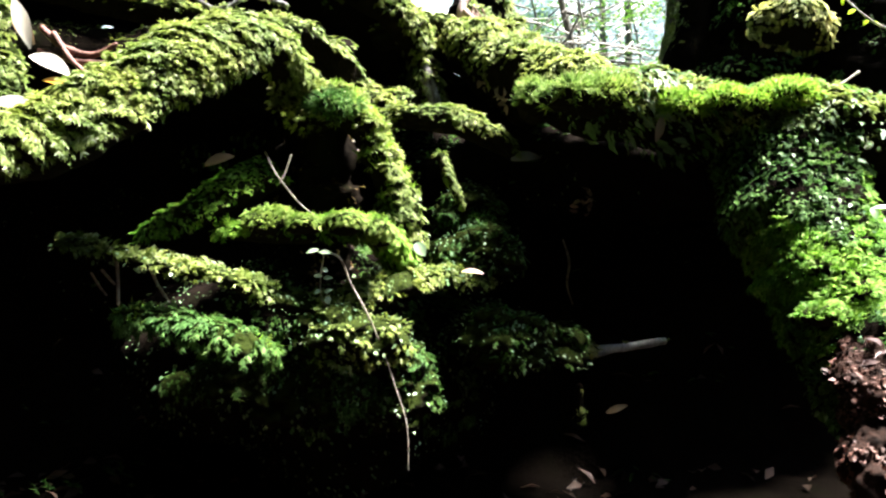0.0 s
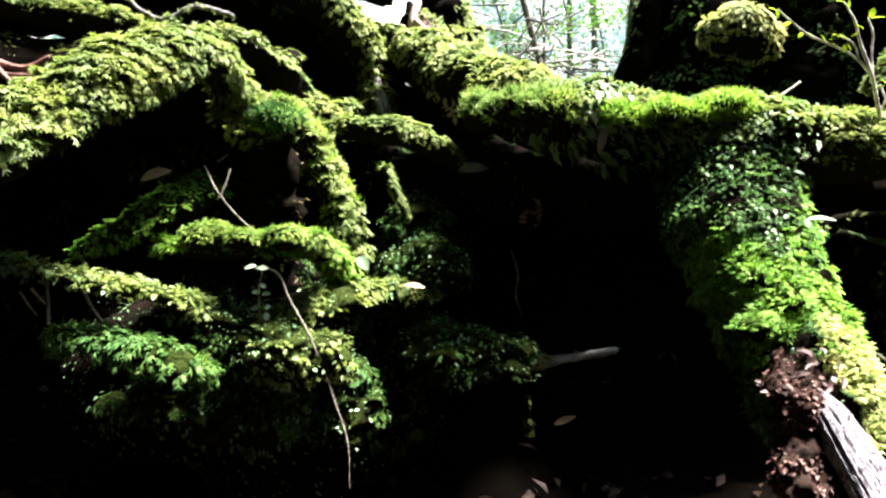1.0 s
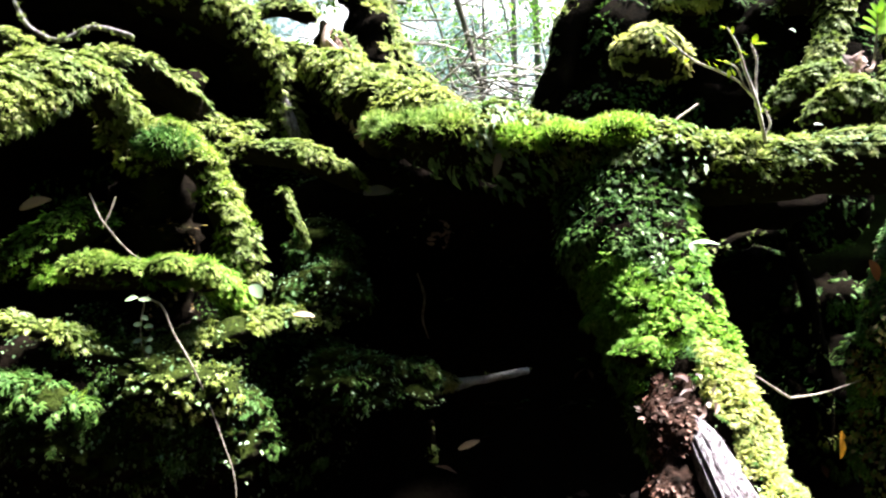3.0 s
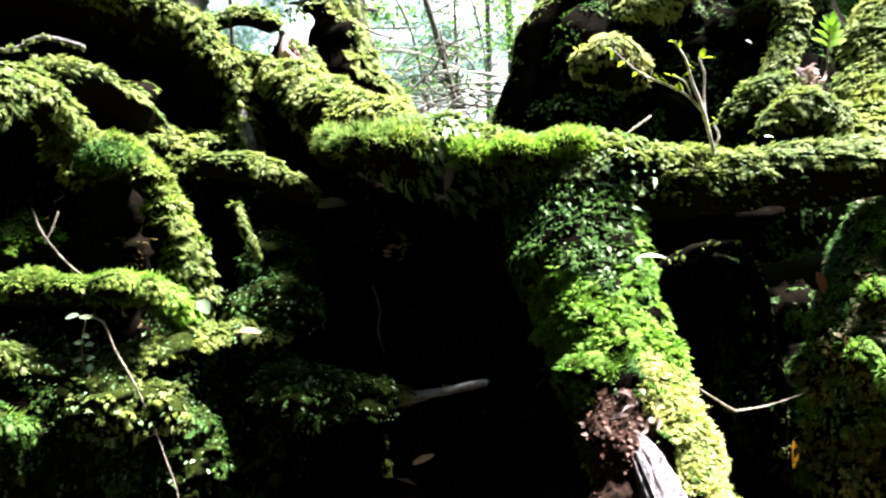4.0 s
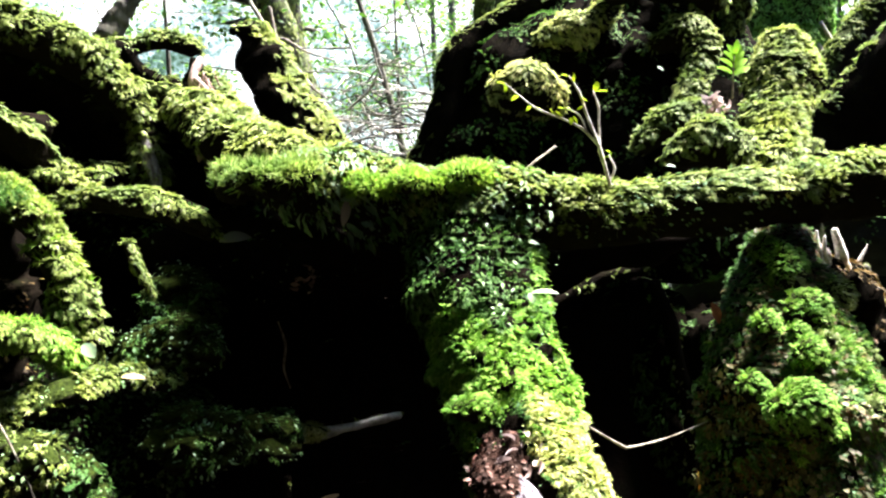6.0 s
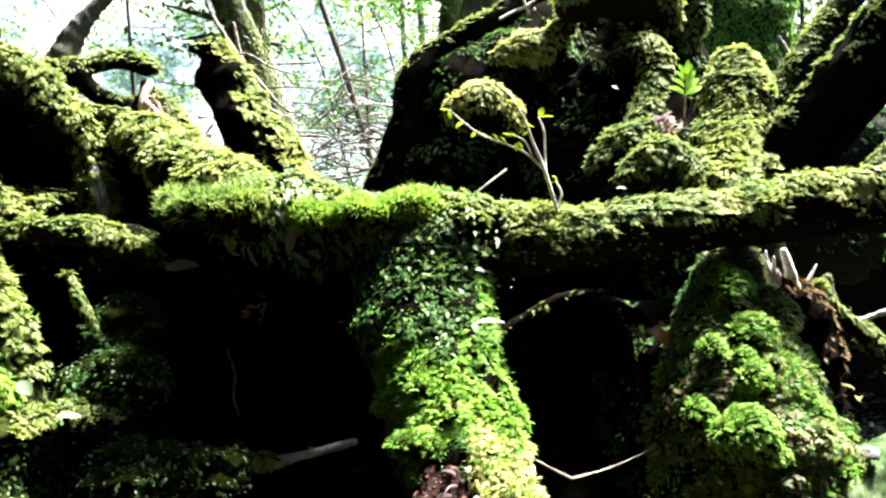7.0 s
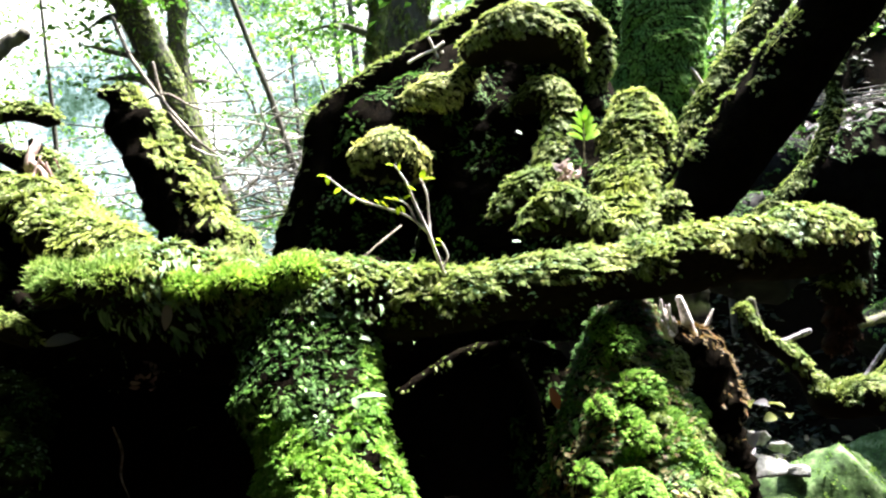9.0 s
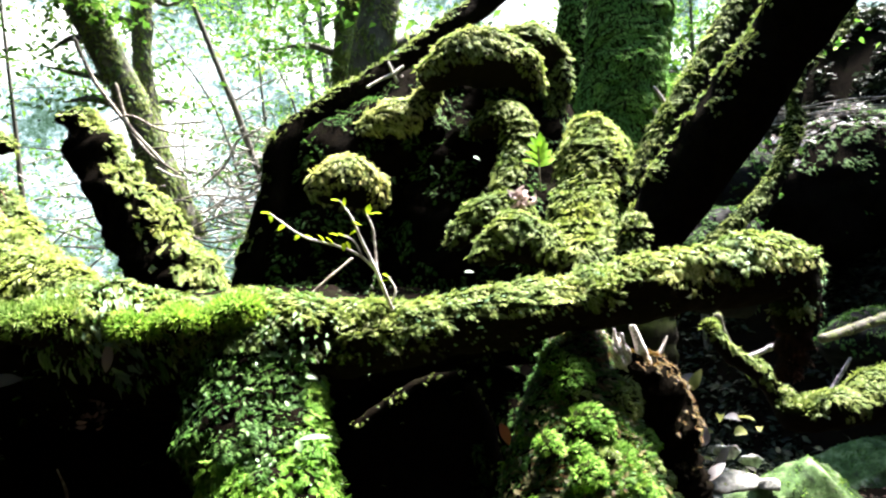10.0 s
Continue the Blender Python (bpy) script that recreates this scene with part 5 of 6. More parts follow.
# fallen and hanging leaves
for at, al, fc, ln, wd, mat, lab in (
        ((0.634, 2.200, 1.386), (-.15, -.1, -1), (.2, -1, 0), .075, .028, GREYLEAF, "grey dead leaf hanging on end from the log"),
        ((0.233, 2.600, 1.305), (1, -.2, .25), (0, -.7, .7), .1, .055, GREYLEAF, "curled bluish-grey dead leaf"),
        ((-0.664, 2.120, 1.234), (1, -.3, .45), (0, -.8, .6), .085, .04, DEADLEAF, "tan dead leaf caught on the root"),
        ((-0.081, 2.200, 1.016), (.7, -.2, -.7), (0, -.8, .6), .045, .038, PALEGREEN, "single pale blue-green leaf"),
        ((0.052, 2.040, 0.940), (1, -.2, .1), (0, -.5, .8), .055, .022, DEADLEAF, "pale dead leaf on the moss"),
        ((-1.085, 2.000, 1.510), (1, -.3, -.3), (0, -.6, .8), .12, .06, PALELEAF, "large pale dead leaf behind the root"),
        ((-1.053, 1.760, 1.339), (1, -.2, .05), (0, -.6, .8), .12, .055, PALELEAF, "pale fallen leaf on the mossy root"),
        ((-1.044, 1.980, 1.440), (1, -.3, -.05), (0, -.6, .8), .09, .035, ORANGELEAF, "orange-yellow fallen leaf behind the root"),
        ((-1.129, 2.000, 1.656), (.45, -.2, -1), (.3, -.8, .5), .13, .04, PALELEAF, "pale torn bark hanging behind the root"),
        ((-1.140, 2.020, 1.633), (.5, -.2, -.8), (0, -1, .3), .1, .04, DEADLEAF, "grey dead leaf hanging behind the root"),
        ((1.076, 1.900, 1.102), (1, -.2, .15), (0, -.5, .9), .07, .02, GLOSSLEAF, "narrow pale leaf growing from the root"),
        ((1.072, 1.900, 1.102), (.1, -.5, -.6), (0, -.9, .4), .03, .022, GLOSSLEAF, "small pale leaf growing from the root"),
        ((1.005, 2.060, 1.312), (1, -.3, 0), (0, -.6, .8), .06, .026, GLOSSLEAF, "white-glinting leaf on the side of the log"),
        ((1.103, 2.060, 1.244), (1, -.3, -.1), (0, -.6, .8), .05, .02, GLOSSLEAF, "white-glinting leaf on the side of the log"),
        ((0.516, 2.400, 0.482), (1, -.2, .5), (0, -.8, .5), .07, .022, DEADLEAF, "dead leaf standing in the shade"),
        ((1.714, 2.300, 0.511), (.1, -.1, -1), (.3, -1, 0), .09, .03, ORANGELEAF, "orange dead leaf hanging in the hollow"),
        ((1.623, 2.000, 1.047), (.3, -.3, -.9), (0, -.9, .3), .06, .03, RUSTLEAF, "rusty dead leaf in the moss"),
        ((1.754, 1.960, 1.052), (.8, -.3, -.3), (0, -.8, .5), .045, .03, RUSTLEAF, "rusty dead leaf in the moss"),
        ((1.756, 1.880, 0.940), (.6, -.3, -.5), (0, -.8, .5), .035, .02, RUSTLEAF, "rusty dead leaf in the moss"),
        ((1.692, 2.360, 1.487), (.9, -.2, .1), (0, -.5, .8), .03, .014, PALEGREEN, "pale leaf among moss beside the log"),
        ((2.020, 3.050, 2.014), (.8, -.2, -.3), (0, -.7, .7), .03, .02, PALEGREEN, "pale leaf beside the mossy knuckle")):
    loose_leaf("leaf", at, al, fc, ln, wd, mat, lab)
for at, k in (((0.511, 2.720, 1.171), 16), ((2.049, 2.660, 1.759), 22), ((0.184, 2.900, 1.637), 14), ((0.227, 2.750, 1.549), 12), ((0.974, 1.660, 0.763), 16), ((0.974, 1.620, 0.739), 10)):
    ob = thing("leaf_litter", at, "crumpled pinkish-brown dead leaves in a clump", "leaves")
    for i in range(k):
        o = np.asarray(at) + rng.normal(size=3) * (0.024, 0.014, 0.02)
        part("leaf", leaf_geo(o, rng.normal(size=3), rng.normal(size=3), 0.045 if k == 22 else 0.028, 0.022 if k == 22 else 0.015, 0.6, 0.7), PINKLEAF, ob)

# ---- right-hand side ----
vbranch = [(4.426, 5.000, 1.042, 0.022), (4.574, 5.000, 0.793, 0.052), (4.826, 5.000, 0.622, 0.057), (4.961, 5.000, 0.418, 0.084), (5.026, 4.900, 0.276, 0.116), (5.295, 4.800, 0.292, 0.142), (5.784, 4.800, 0.350, 0.172), (6.687, 4.800, 0.436, 0.198)]
mossy("forked_branch", tube(vbranch, 16, 0.03, 0.2, 5), "sagging forked branch with bright moss on top", "branch", 6000, 0.0, 0.8, 0.04)
for pts in ([(4.016, 4.700, 2.674, 0.012), (4.061, 4.700, 2.578, 0.024), (4.097, 4.700, 2.541, 0.028), (4.099, 4.700, 2.465, 0.028)], [(4.059, 4.700, 2.803, 0.012), (4.133, 4.700, 2.686, 0.016), (4.177, 4.700, 2.634, 0.020), (4.107, 4.700, 2.545, 0.024)]):
    stick("forked_stick", pts, "pale barkless forked twig beside the mossy trunk", PALETWIG)
for pts in ([(1.735, 3.700, 2.543, 0.0075), (1.804, 3.700, 2.579, 0.0075), (1.873, 3.700, 2.609, 0.0076), (1.930, 3.700, 2.645, 0.0076)], [(1.859, 3.700, 2.668, 0.0076), (1.883, 3.700, 2.591, 0.0076), (1.921, 3.700, 2.526, 0.0076), (1.959, 3.700, 2.467, 0.0076)], [(1.920, 3.700, 2.597, 0.0076), (1.953, 3.700, 2.544, 0.0076), (1.978, 3.700, 2.550, 0.0076), (2.006, 3.700, 2.598, 0.0076)]):
    stick("pale_twig", pts, "thin white bare twig on the bent trunk", PALETWIG, category="twig")
stick("pale_stick", [(4.716, 5.100, 0.729, 0.022), (4.922, 5.050, 0.782, 0.022), (5.003, 5.000, 0.817, 0.026)], "pale broken end of a bare stick", DEADWOOD)
stick("mossy_stick", [(5.451, 5.000, 0.815, 0.036), (5.710, 5.000, 0.851, 0.041), (6.065, 5.000, 0.902, 0.041), (6.558, 5.000, 0.964, 0.042)], "thin fallen stick with a green mossy skin", GREYBARK, 6000)
stick("pale_stick", [(5.440, 5.000, 0.394, 0.018), (5.589, 5.000, 0.529, 0.018), (5.693, 5.000, 0.627, 0.014)], "pale bare stick standing askew", DEADWOOD)
stick("mossy_stick", [(4.598, 5.100, 1.094, 0.031), (4.644, 5.100, 0.913, 0.026), (4.749, 5.100, 0.768, 0.026), (4.836, 5.100, 0.669, 0.022)], "drooping twig with a mossy skin", GREYBARK, 6000)
def crag(at, radii, seed, k=16, planes=()):
    """An angular boulder: the body that a set of flat planes leaves, with chipped and roughened faces."""
    r = np.random.default_rng(seed)
    v, f = lump((0, 0, 0), (1, 1, 1), 0.0, 1.0, 56 if planes else 26)
    d = unit(np.array(v, float))
    cuts = [(unit(np.array(q[:3], float)), q[3]) for q in planes] or [(q, 0.55 + 0.3 * r.random()) for q in unit(r.normal(size=(k, 3)))] + [(q, 1.0) for q in np.vstack([np.eye(3), -np.eye(3)])]
    reach = np.full(len(d), 9.0)
    for q, c in cuts:
        lean = d @ q
        reach = np.where(lean > 0.02, np.minimum(reach, c / np.maximum(lean, 0.02)), reach)
    v = d * np.minimum(reach, 1.6)[:, None] * np.asarray(radii) + np.asarray(at)
    return v + (fbm(v + seed, 4.0, 3) * 0.03 + np.abs(fbm(v + 7, 11.0, 2)) * 0.015)[:, None] * d, f


for i, at in enumerate(((4.677, 5.600, 0.228), (4.821, 5.700, 0.101), (4.550, 5.500, 0.052), (5.057, 5.900, 0.189), (5.100, 5.800, 0.022), (5.325, 6.000, 0.089), (4.646, 5.500, -0.077), (4.956, 5.700, -0.039), (5.397, 5.900, 0.088), (5.439, 5.900, -0.018), (4.450, 5.300, -0.167), (4.349, 5.300, -0.063), (4.774, 5.700, 0.551), (4.612, 5.600, 0.494))):
    r = np.random.default_rng(40 + i)
    loose_leaf("leaf", at, (r.normal(), r.normal() * 0.5, 0.5 * r.normal() + 0.3), (0.4 * r.normal(), -0.7, 0.7), 0.16 + 0.07 * r.random(), 0.07 + 0.03 * r.random(), (GREYLEAF, OLIVELEAF, GREYLEAF, OLIVELEAF, OLIVELEAF)[i % 5], ("grey dead leaf in the gully", "olive-green curled leaf in the gully", "grey dead leaf in the gully", "olive-green curled leaf in the gully", "olive-green curled leaf in the gully")[i % 5], 0.5, 0.5)
rock = crag((5.633, 5.950, -0.844), (1, 1, 1), 8, planes=((-0.42, -0.25, 0.87, 0.61), (0.6, -0.45, 0.66, 0.56), (0, 0.6, 0.8, 0.29), (-0.1, -0.95, 0.3, 0.62), (-0.55, -0.8, 0.1, 0.85), (-1, 0, 0.2, 1.05), (1, 0, 0.1, 0.7), (0, 1, 0, 0.7), (0, 0, -1, 0.8)))
mossy("boulder", rock, "large angular boulder with a thin skin of green moss", "rock", 900, 0.2, 0.0, 0.03, STARMOSS, MOSSROCK, body_name="stone", clump=0)
rock_behind = crag((7.226, 6.750, -1.047), (1, 1, 1), 15, planes=((-0.5, -0.2, 0.85, 0.6), (0.3, -0.3, 0.9, 0.62), (0, 0.6, 0.8, 0.4), (-0.3, -0.95, 0.1, 0.7), (-1, 0, 0.1, 0.95), (1, 0, 0.1, 1.3), (0, 1, 0, 0.7), (0, 0, -1, 0.8)))
mossy("boulder", rock_behind, "dark angular boulder with thin moss behind a greener one", "rock", 1500, 0.3, 0.3, 0.03, DEEP, MOSSROCK, body_name="stone", clump=0)
for at, rad in (((4.810, 5.600, -0.281), (.26, .2, .09)), ((5.172, 5.600, -0.372), (.15, .16, .06)), ((5.160, 6.000, -0.162), (.12, .1, .07)), ((5.531, 6.200, -0.328), (.12, .1, .06)), ((4.541, 5.600, -0.417), (.25, .2, .12))):
    mossy("stone", crag(at, rad, int(rad[0] * 100), 11), "pale stone in the gully among litter", "rock", 300, 0.5, 0.2, 0.03, FEATHER, PALESTONE, body_name="stone", group="stones in the gully", clump=0)
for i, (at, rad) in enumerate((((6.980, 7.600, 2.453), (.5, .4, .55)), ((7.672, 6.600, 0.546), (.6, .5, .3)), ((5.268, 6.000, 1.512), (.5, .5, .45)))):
    mossy("boulder", lump(at, rad, 0.3, 1.6, 30, seed=i * 3.0), "wet rock on the slope darkened for shade, with patches of moss", "rock", 2200, -0.1, 0.3, 0.045, DEEP, ROCK, body_name="stone", group="rocks on the slope")
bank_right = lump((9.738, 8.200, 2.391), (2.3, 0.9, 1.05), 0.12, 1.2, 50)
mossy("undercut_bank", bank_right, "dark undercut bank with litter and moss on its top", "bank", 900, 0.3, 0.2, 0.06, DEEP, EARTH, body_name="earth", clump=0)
bp, bn = scatter(bank_right, 320, 0.85, 2.0, 0.9)
bl = fronds(bp + bn * 0.02, bn, 0.11, 0.0, 0.3, (BLADE_V, BLADE_F), 0.5)
bank_litter = new("bank_litter", mesh_of("bank_litter", bl[0], bl[1], GREYLEAF, False))
tagged(bank_litter, "pale dead leaves lying along the top of the bank", "leaf litter", kind="stuff")
rbranch = [(5.984, 4.600, 3.617, 0.040), (5.754, 4.600, 3.246, 0.040), (5.368, 4.600, 2.926, 0.039), (5.219, 4.600, 2.696, 0.038), (5.071, 4.600, 2.290, 0.046), (4.829, 4.600, 1.964, 0.058), (4.432, 4.600, 1.704, 0.064), (4.160, 4.600, 1.486, 0.071)]
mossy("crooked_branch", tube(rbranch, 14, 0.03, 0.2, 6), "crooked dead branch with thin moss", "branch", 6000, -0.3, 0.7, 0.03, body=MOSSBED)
for k in range(7):
    a = np.array((6.866, 6.900, 3.185)) + (0, 0, -0.03 * k)
    b = np.array((9.253, 6.900, 3.309)) + (rng.normal() * .1, 0, rng.normal() * .1 - 0.02 * k)
    m = (a + b) / 2 + rng.normal(size=3) * 0.06
    stick("dry_twig", [(*a, .009), (*m, .008), (*b, .005)], "pale dry twig against the dark slope", category="twig")

# ---- background trees and shrubs ----
def leaf_cloud(places, count, spread, size, mat, name, parent, label=""):
    c = np.asarray(places)[rng.integers(0, len(places), count)]
    p = c + rng.normal(size=(count, 3)) * spread
    along = rng.normal(size=(count, 3)) * (1, 1, 0.35) + (0, 0, -0.25)
    return part(name, strew((BLADE_V, BLADE_F), p, along, np.array([0, 0, 1.0]) + 0.6 * rng.normal(size=(count, 3)), size * (0.6 + 0.8 * rng.random(count)), size * 0.55), mat, parent, label, "stuff", smooth=False)


def woodland_tree(name, pts, label, limbs=6, leaves=0, spread=0.25, size=0.07, reach=1.0, moss=0, bark=None, at=(0.35, 1.0), down=0.0):
    g = tube(pts, 14, 0.08, 0.12, 4, ends=False)
    ob = thing(name, tuple(pts[0][:3]), label, "tree")
    stem = part("trunk", g, bark or GREYBARK, ob)
    s = spline(pts, 0.1)
    tips = []
    for i in range(limbs):
        q = s[int((at[0] + (at[1] - at[0]) * (i + 0.5) / limbs) * (len(s) - 1))]
        w = rng.random() * 2 * np.pi
        d = np.array([math.cos(w), math.sin(w) * 0.7, 0.15 - down + 0.3 * rng.random()]) * reach * (0.6 + 0.6 * rng.random())
        mid = q[:3] + d * 0.5 + rng.normal(size=3) * 0.06
        tip = q[:3] + d + np.array([0, 0, -0.1 * reach])
        part("limb", tube([(*q[:3], q[3] * 0.4), (*mid, q[3] * 0.25), (*tip, 0.004)], 6, 0.08, 0.2, 8, ends=False), bark or GREYBARK, stem)
        tips += [mid, tip, (mid + tip) / 2]
    if moss:
        p, n = scatter(g, moss, -1.5, 3, 0.5)
        part("moss_coat", fronds(p, n, 0.05, 0.8), FEATHER, ob, "thin coat of moss", "stuff", smooth=False)
    if leaves:
        leaf_cloud(tips, leaves, np.array([spread, spread, spread * 0.22]), size, FARLEAF, "crown", ob, "sparse light green leaves")
    return ob


woodland_tree("tree", [(0.679, 7.600, 2.367, 0.183), (0.526, 7.500, 2.906, 0.160), (0.319, 7.400, 3.648, 0.147), (0.123, 7.300, 4.102, 0.145), (-0.043, 7.200, 4.540, 0.143), (-0.343, 7.200, 5.597, 0.143)], "slim leaning tree with moss and sprouting leaves", 9, 1300, 0.22, 0.08, 0.8, 2500)
woodland_tree("tree", [(0.564, 7.900, 2.416, 0.134), (0.493, 7.800, 3.082, 0.111), (0.427, 7.800, 3.767, 0.100), (0.424, 7.700, 4.420, 0.100), (0.573, 7.600, 5.884, 0.101)], "slim dark tree beside another", 6, 700, 0.2, 0.08, 0.7, 1500)
woodland_tree("tree", [(1.667, 8.400, 2.061, 0.038), (1.527, 8.400, 2.825, 0.038), (1.328, 8.400, 3.655, 0.035), (1.070, 8.400, 4.549, 0.031), (0.611, 8.400, 6.207, 0.031)], "thin bare grey tree stem leaning aside", 3, 0, reach=0.8)
woodland_tree("tree", [(2.050, 6.200, 2.071, 0.159), (2.211, 6.200, 3.120, 0.162), (2.350, 6.100, 3.673, 0.162), (2.527, 6.100, 4.374, 0.175), (2.769, 6.100, 5.626, 0.179)], "dark upright tree with a mossy flank", 4, 900, 0.3, 0.09, 1.1, 2000)
woodland_tree("tree", [(1.970, 6.900, 2.168, 0.103), (2.170, 6.900, 3.326, 0.106), (2.289, 6.900, 4.090, 0.107), (2.441, 6.900, 5.104, 0.109), (2.581, 6.900, 6.154, 0.111)], "green mossy upright tree", 4, 900, 0.3, 0.09, 1.0, 6000)
woodland_tree("tree", [(2.928, 12.000, 3.330, 0.054), (2.928, 12.000, 4.401, 0.054), (2.910, 12.000, 5.472, 0.054), (2.892, 12.000, 9.400, 0.054)], "straight thin distant tree stem", 6, 1600, 0.5, 0.11, 1.4)
woodland_tree("tree", [(2.895, 14.000, 3.718, 0.052), (2.937, 14.000, 4.968, 0.052), (2.937, 14.000, 6.217, 0.052), (2.937, 14.000, 10.800, 0.052)], "straight thin distant tree stem", 6, 1600, 0.5, 0.11, 1.4)
stick("broken_branch", [(-0.771, 4.600, 2.251, 0.104), (-0.636, 4.600, 2.527, 0.080), (-0.514, 4.600, 2.746, 0.063), (-0.438, 4.600, 2.858, 0.050), (-0.332, 4.600, 2.977, 0.041), (-0.233, 4.600, 3.045, 0.035)], "bare grey dead branch with a broken end", GREYBARK, category="branch")
mossy("mossy_branch", tube([(-0.630, 4.400, 2.463, 0.042), (-0.433, 4.400, 2.492, 0.040), (-0.232, 4.400, 2.528, 0.040), (-0.094, 4.400, 2.496, 0.037)], 12, 0.02, 0.25, 7), "level branch wrapped in moss", "branch", 8000, -0.4, 0.8, 0.035)
mossy("mossy_branch", tube([(-0.464, 4.300, 2.433, 0.048), (-0.331, 4.300, 2.311, 0.048), (-0.174, 4.200, 2.209, 0.041), (-0.021, 4.100, 2.139, 0.035)], 12, 0.02, 0.25, 7), "dark drooping branch behind the roots", "branch", 3000, 0.3, 0.4, 0.03)
for pts in ([(-0.063, 6.900, 4.055, 0.019), (0.003, 6.900, 3.854, 0.019), (0.122, 6.800, 3.569, 0.019), (0.329, 6.800, 3.241, 0.017), (0.580, 6.700, 2.886, 0.014)], [(0.235, 6.900, 3.648, 0.015), (0.301, 6.900, 3.320, 0.015), (0.455, 6.800, 3.014, 0.014), (0.704, 6.800, 2.802, 0.010)], [(0.177, 6.800, 3.297, 0.010), (0.336, 6.800, 3.340, 0.010), (0.553, 6.800, 3.217, 0.010), (0.779, 6.800, 3.147, 0.007)], [(0.881, 6.600, 2.653, 0.012), (1.081, 6.600, 2.835, 0.012), (1.191, 6.600, 3.026, 0.010), (1.364, 6.600, 3.108, 0.007)], [(0.988, 6.900, 2.857, 0.010), (1.118, 6.900, 2.696, 0.010), (1.310, 6.900, 2.658, 0.010)],
            [(0.595, 6.600, 2.131, 0.012), (0.794, 6.600, 2.320, 0.012), (1.088, 6.600, 2.411, 0.010), (1.331, 6.600, 2.380, 0.007)], [(0.700, 6.900, 2.323, 0.010), (0.894, 6.900, 2.215, 0.010), (1.302, 6.900, 2.254, 0.010)], [(0.507, 7.200, 2.589, 0.011), (0.823, 7.200, 2.689, 0.011), (1.243, 7.200, 2.627, 0.008)]):
    stick("bare_branch", pts, "thin bare pale branch in the undergrowth", category="branch")
for i in range(16):
    x, y = -4.5 + 0.75 * i + rng.normal() * 0.3, 8.5 + 7 * rng.random()
    if x > 3.2:
        y = y + 3
    z0 = float(ground_height(np.array([x]), np.array([y]))[0])
    hgt = 1.5 + 2.6 * rng.random()
    lean = rng.normal(size=2) * 0.3
    woodland_tree("shrub", [(x, y, z0 - 0.1, .035), (x + lean[0] * .5, y, z0 + hgt * .5, .028), (x + lean[0], y + lean[1], z0 + hgt, .012)], "understorey shrub with layered pale leaves", 9, 1100, 0.26, 0.075, 1.3, at=(0.15, 1.0))
for i in range(70):
    a = np.array([rng.uniform(-1.2, 2.4), rng.uniform(6.0, 9.0), 0.0])
    a[2] = ground_height(a[:1], a[1:2])[0] + rng.uniform(0.0, 0.9)
    d = np.array([rng.normal() * 0.6, rng.normal() * 0.2, rng.uniform(-0.15, 0.6)])
    m = a + d * 0.5 + rng.normal(size=3) * 0.1
    stick("bare_branch", [(*a, .009), (*m, .006), (*(a + d), .002)], "thin bare branch in the bright undergrowth", (PALETWIG, PALETWIG, GREYBARK)[i % 3], category="branch")
for i in range(20):
    x, y = -1.8 + 0.2 * i + rng.normal() * 0.12, 5.6 + 2.6 * rng.random()
    if x > 1.9:
        continue
    z0 = float(ground_height(np.array([x]), np.array([y]))[0])
    woodland_tree("brush", [(x, y, z0 - 0.05, .012), (x, y, z0 + .3, .01), (x + .1, y, z0 + .65, .006)], "low tangle of bare pale twigs and leaves", 10, 420, 0.17, 0.055, 0.65, bark=TWIG, at=(0.0, 1.0))


for x, y in ((7.6, 9.6), (8.4, 10.2), (9.2, 9.6), (8.0, 11.0)):
    z0 = float(ground_height(np.array([x]), np.array([y]))[0])
    woodland_tree("shrub", [(x, y, z0 - 0.2, .05), (x + .1, y, z0 + 1.8, .04), (x + .3, y, z0 + 3.8, .015)], "shrub on the bank with dark and pale leaves", 10, 1500, 0.45, 0.13, 1.4, at=(0.2, 1.0))

for top, hgt in (((1.086, 9.500, 4.163), 1.2), ((2.082, 10.500, 4.785), 1.2), ((2.871, 11.500, 4.490), 1.2), ((-2.128, 11.000, 4.737), 1.2), ((10.412, 13.000, 5.941), 1.2)):
    foot_z = float(ground_height(np.array([top[0]]), np.array([top[1]]))[0])
    woodland_tree("tree", [(top[0] + .9, top[1], foot_z - 0.1, .022), (top[0] + .35, top[1] + .2, (foot_z + top[2]) / 2, .018), (*top, .014), (top[0] - .7, top[1], top[2] + hgt, .008)], "young tree with layered sprays of fresh green leaves", 13, 1500, 0.22, 0.065, 1.2, at=(0.45, 1.0))

# tangled dead twigs on the slope behind the log
places = np.array(((0.97, 7.50, 2.69), (1.28, 8.00, 2.95), (1.58, 8.50, 3.30), (1.12, 9.00, 3.64), (0.70, 7.00, 2.45), (1.32, 7.20, 2.56), (0.32, 7.80, 2.77)))
for mat, lab, count in ((GREYBARK, "tangle of thin dark dead twigs on the slope", 110), (PALETWIG, "tangle of thin bleached twigs on the slope", 130)):
    twigs = []
    for k in range(count):
        a = places[rng.integers(0, len(places))] + rng.normal(size=3) * (0.5, 0.4, 0.22)
        d = np.array([rng.normal(), 0.4 * rng.normal(), 0.35 * rng.normal()]) * 0.35
        twigs.append(tube([(*a, 0.011), (*(a + d * 0.5 + rng.normal(size=3) * 0.05), 0.009), (*(a + d), 0.004)], 5, 0.12, 0.2, 8, ends=False))
    g = join(*twigs)
    tagged(new("brushwood", mesh_of("brushwood", g[0], g[1], mat)), lab, "brushwood", kind="stuff")

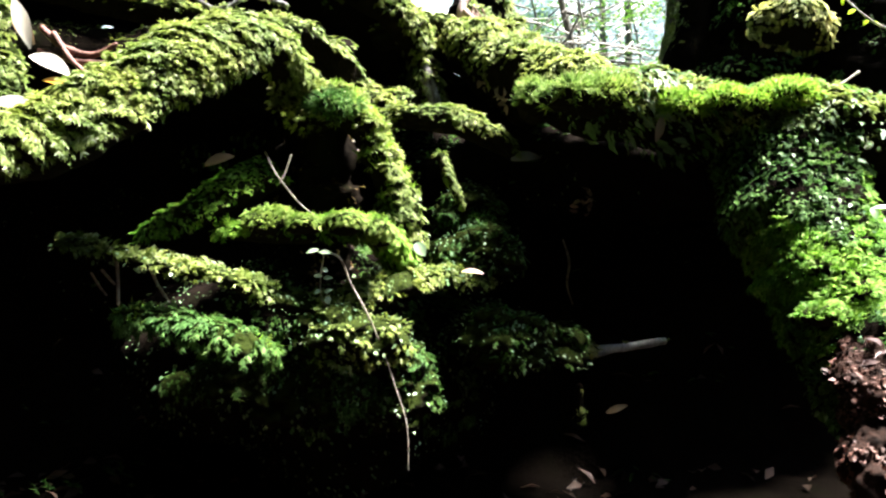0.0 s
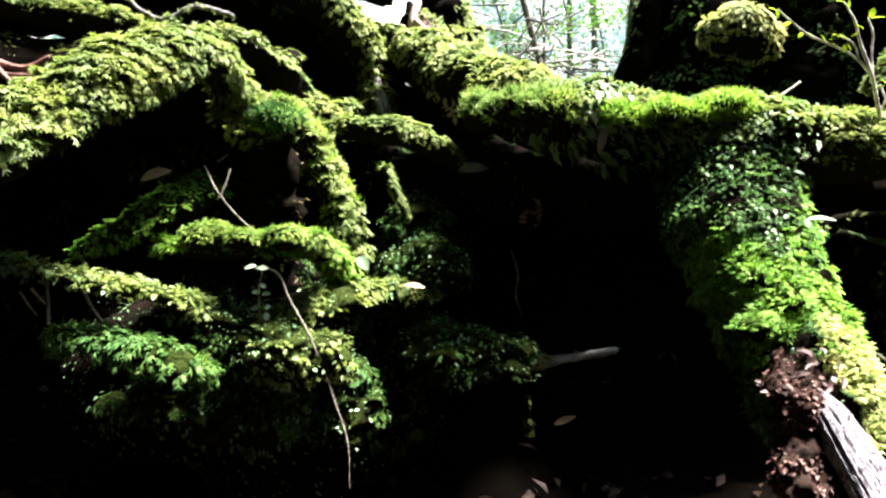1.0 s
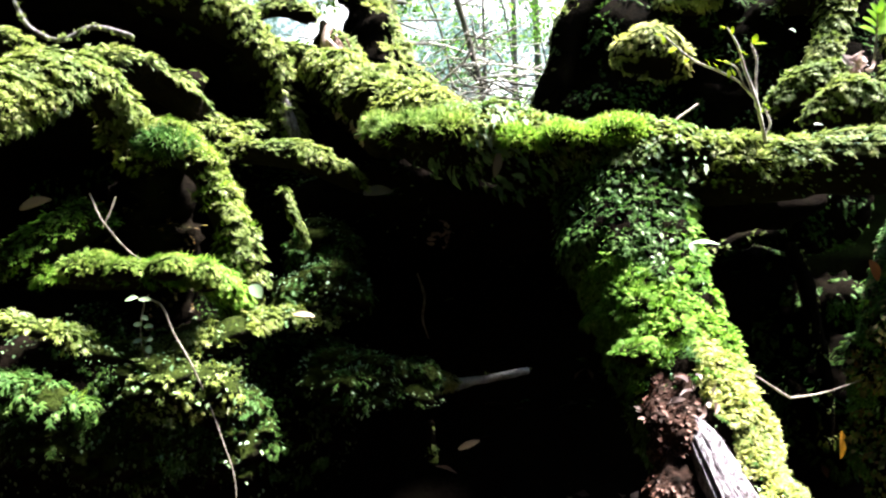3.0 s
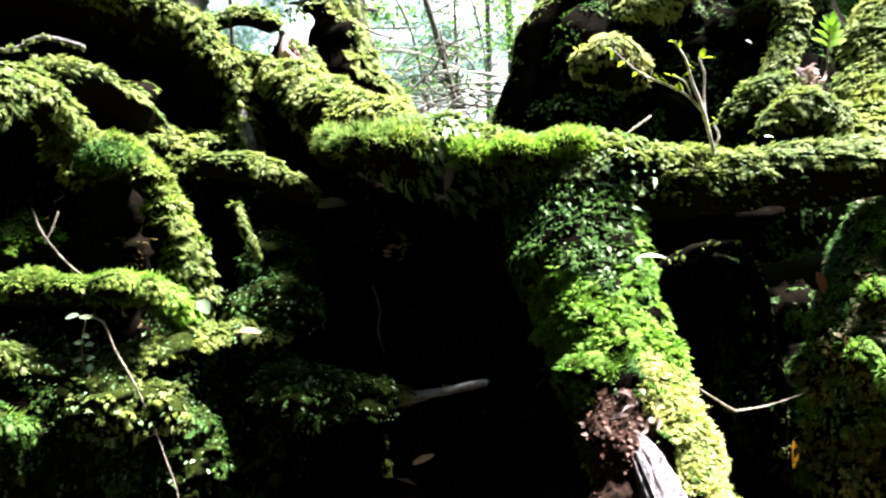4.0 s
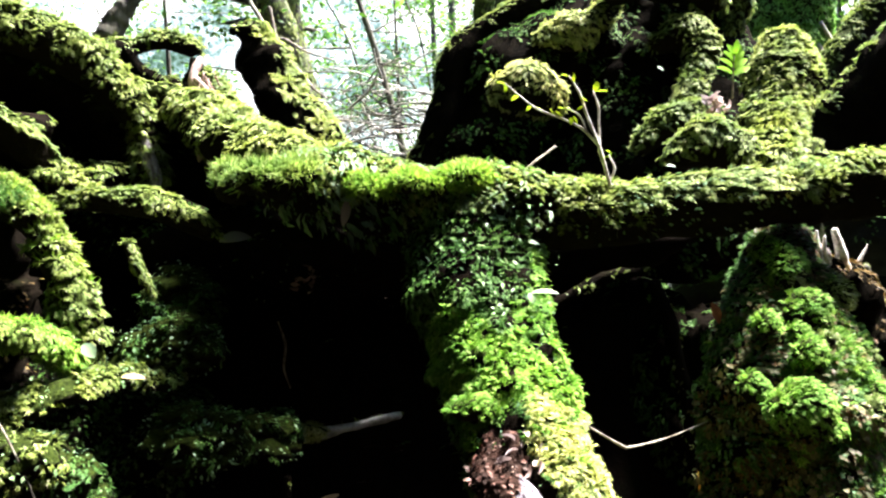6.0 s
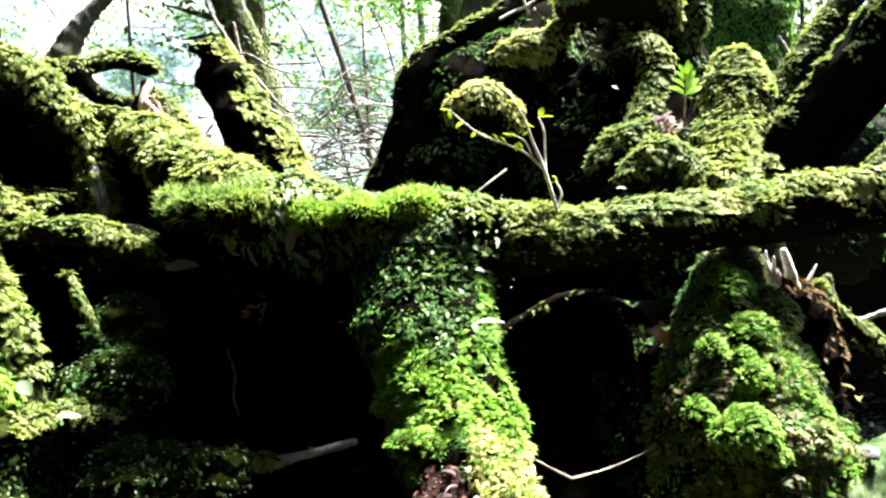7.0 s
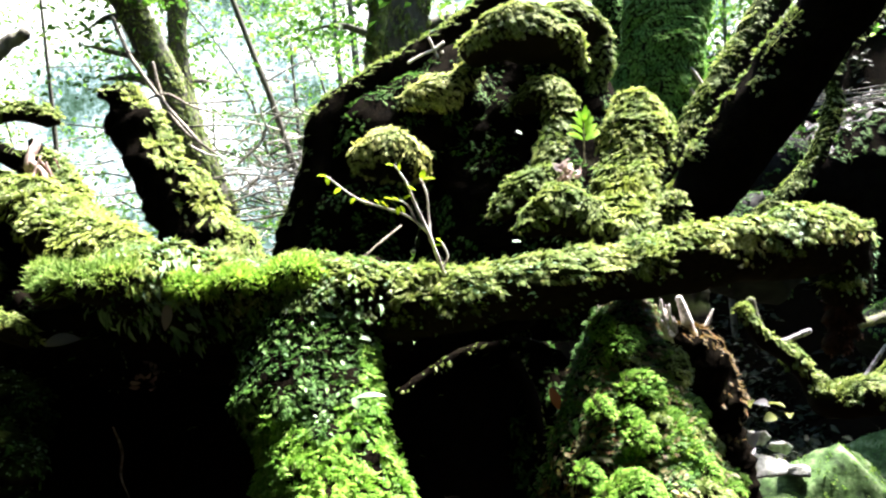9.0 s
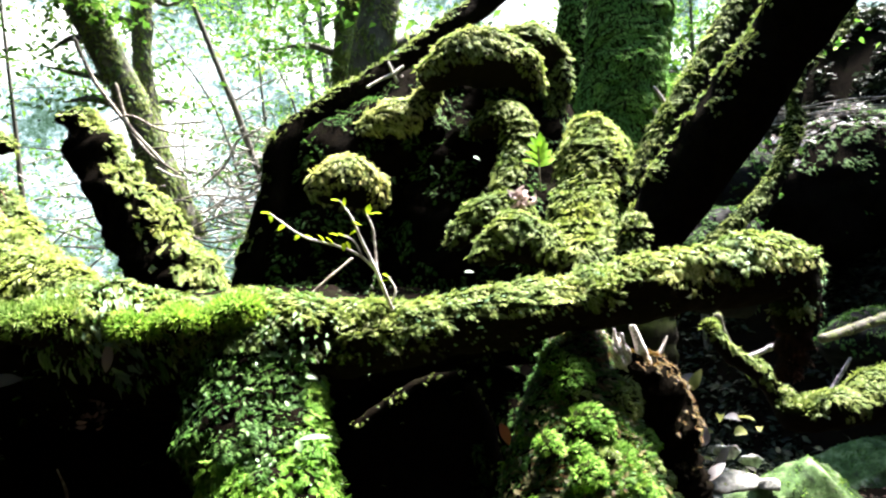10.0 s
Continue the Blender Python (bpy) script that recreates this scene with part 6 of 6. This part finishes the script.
# ---- unseen leaf roof added to block sky light, with a gap towards the sun ----
to_sun = np.array([math.sin(a_sun) * math.cos(e_sun), math.cos(a_sun) * math.cos(e_sun), math.sin(e_sun)])
cn = 15000
cp = np.stack([rng.uniform(-15, 15, cn), rng.uniform(-13, 7.5, cn), rng.uniform(6.0, 9.0, cn)], -1)
foot = cp - to_sun * ((cp[:, 2:] - 1.2) / to_sun[2])
cp = cp[((foot[:, 0] - 2.4) / 5.2) ** 2 + ((foot[:, 1] - 2.8) / 5.5) ** 2 > 1 + 0.35 * fbm(cp, 0.5, 2)]
cg = strew((BLADE_V, BLADE_F), cp, rng.normal(size=(len(cp), 3)) * (1, 1, 0.3), np.array([0, 0, 1.0]) + 0.4 * rng.normal(size=(len(cp), 3)), 0.55 + 0.4 * rng.random(len(cp)), 0.42)
canopy = new("canopy", mesh_of("canopy", cg[0], cg[1], CANOPY, False))
tagged(canopy, "unseen leaf canopy added overhead to block sky light, with one gap", "canopy", kind="stuff")

# ---- forest floor litter ----
lit = 9500
lx, ly = rng.uniform(-2.4, 7.5, lit), rng.uniform(-1.5, 9.5, lit)
lp = np.stack([lx, ly, ground_height(lx, ly) + 0.012], -1)
lp = lp[lp[:, 2] < 0.6]
lit = len(lp)
lg = strew((BLADE_V, BLADE_F), lp, rng.normal(size=(lit, 3)) * (1, 1, 0.25), np.array([0, 0, 1.0]) + 0.5 * rng.normal(size=(lit, 3)), 0.05 + 0.05 * rng.random(lit), 0.035)
litter = new("leaf_litter", mesh_of("leaf_litter", lg[0], lg[1], LITTER, False))
tagged(litter, "brown dead leaves strewn over the forest floor", "leaf litter", kind="stuff")
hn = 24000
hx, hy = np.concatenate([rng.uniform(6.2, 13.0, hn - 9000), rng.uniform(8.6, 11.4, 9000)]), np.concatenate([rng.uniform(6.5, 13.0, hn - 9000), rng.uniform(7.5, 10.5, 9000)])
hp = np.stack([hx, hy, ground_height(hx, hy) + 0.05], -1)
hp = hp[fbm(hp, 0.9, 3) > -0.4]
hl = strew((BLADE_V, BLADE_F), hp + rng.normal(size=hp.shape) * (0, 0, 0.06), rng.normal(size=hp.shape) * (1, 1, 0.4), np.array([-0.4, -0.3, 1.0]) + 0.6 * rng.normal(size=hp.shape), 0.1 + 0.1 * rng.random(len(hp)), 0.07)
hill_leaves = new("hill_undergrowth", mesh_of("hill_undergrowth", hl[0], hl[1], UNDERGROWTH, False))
tagged(hill_leaves, "low undergrowth and dead leaves on the slope, darkened for shade", "undergrowth", kind="stuff")
gm = 9000
mx, my = rng.uniform(-2.4, 7.5, gm), rng.uniform(-1.5, 9.5, gm)
mp = np.stack([mx, my, ground_height(mx, my)], -1)
mp = mp[fbm(mp, 1.3, 2) > 0.1]
mg = fronds(mp, np.tile([0.0, 0, 1], (len(mp), 1)), 0.05, 0.2, 0.8)
floor_moss = new("floor_moss", mesh_of("floor_moss", mg[0], mg[1], DEEP, False))
tagged(floor_moss, "patches of low green moss on the forest floor", "moss", kind="stuff")
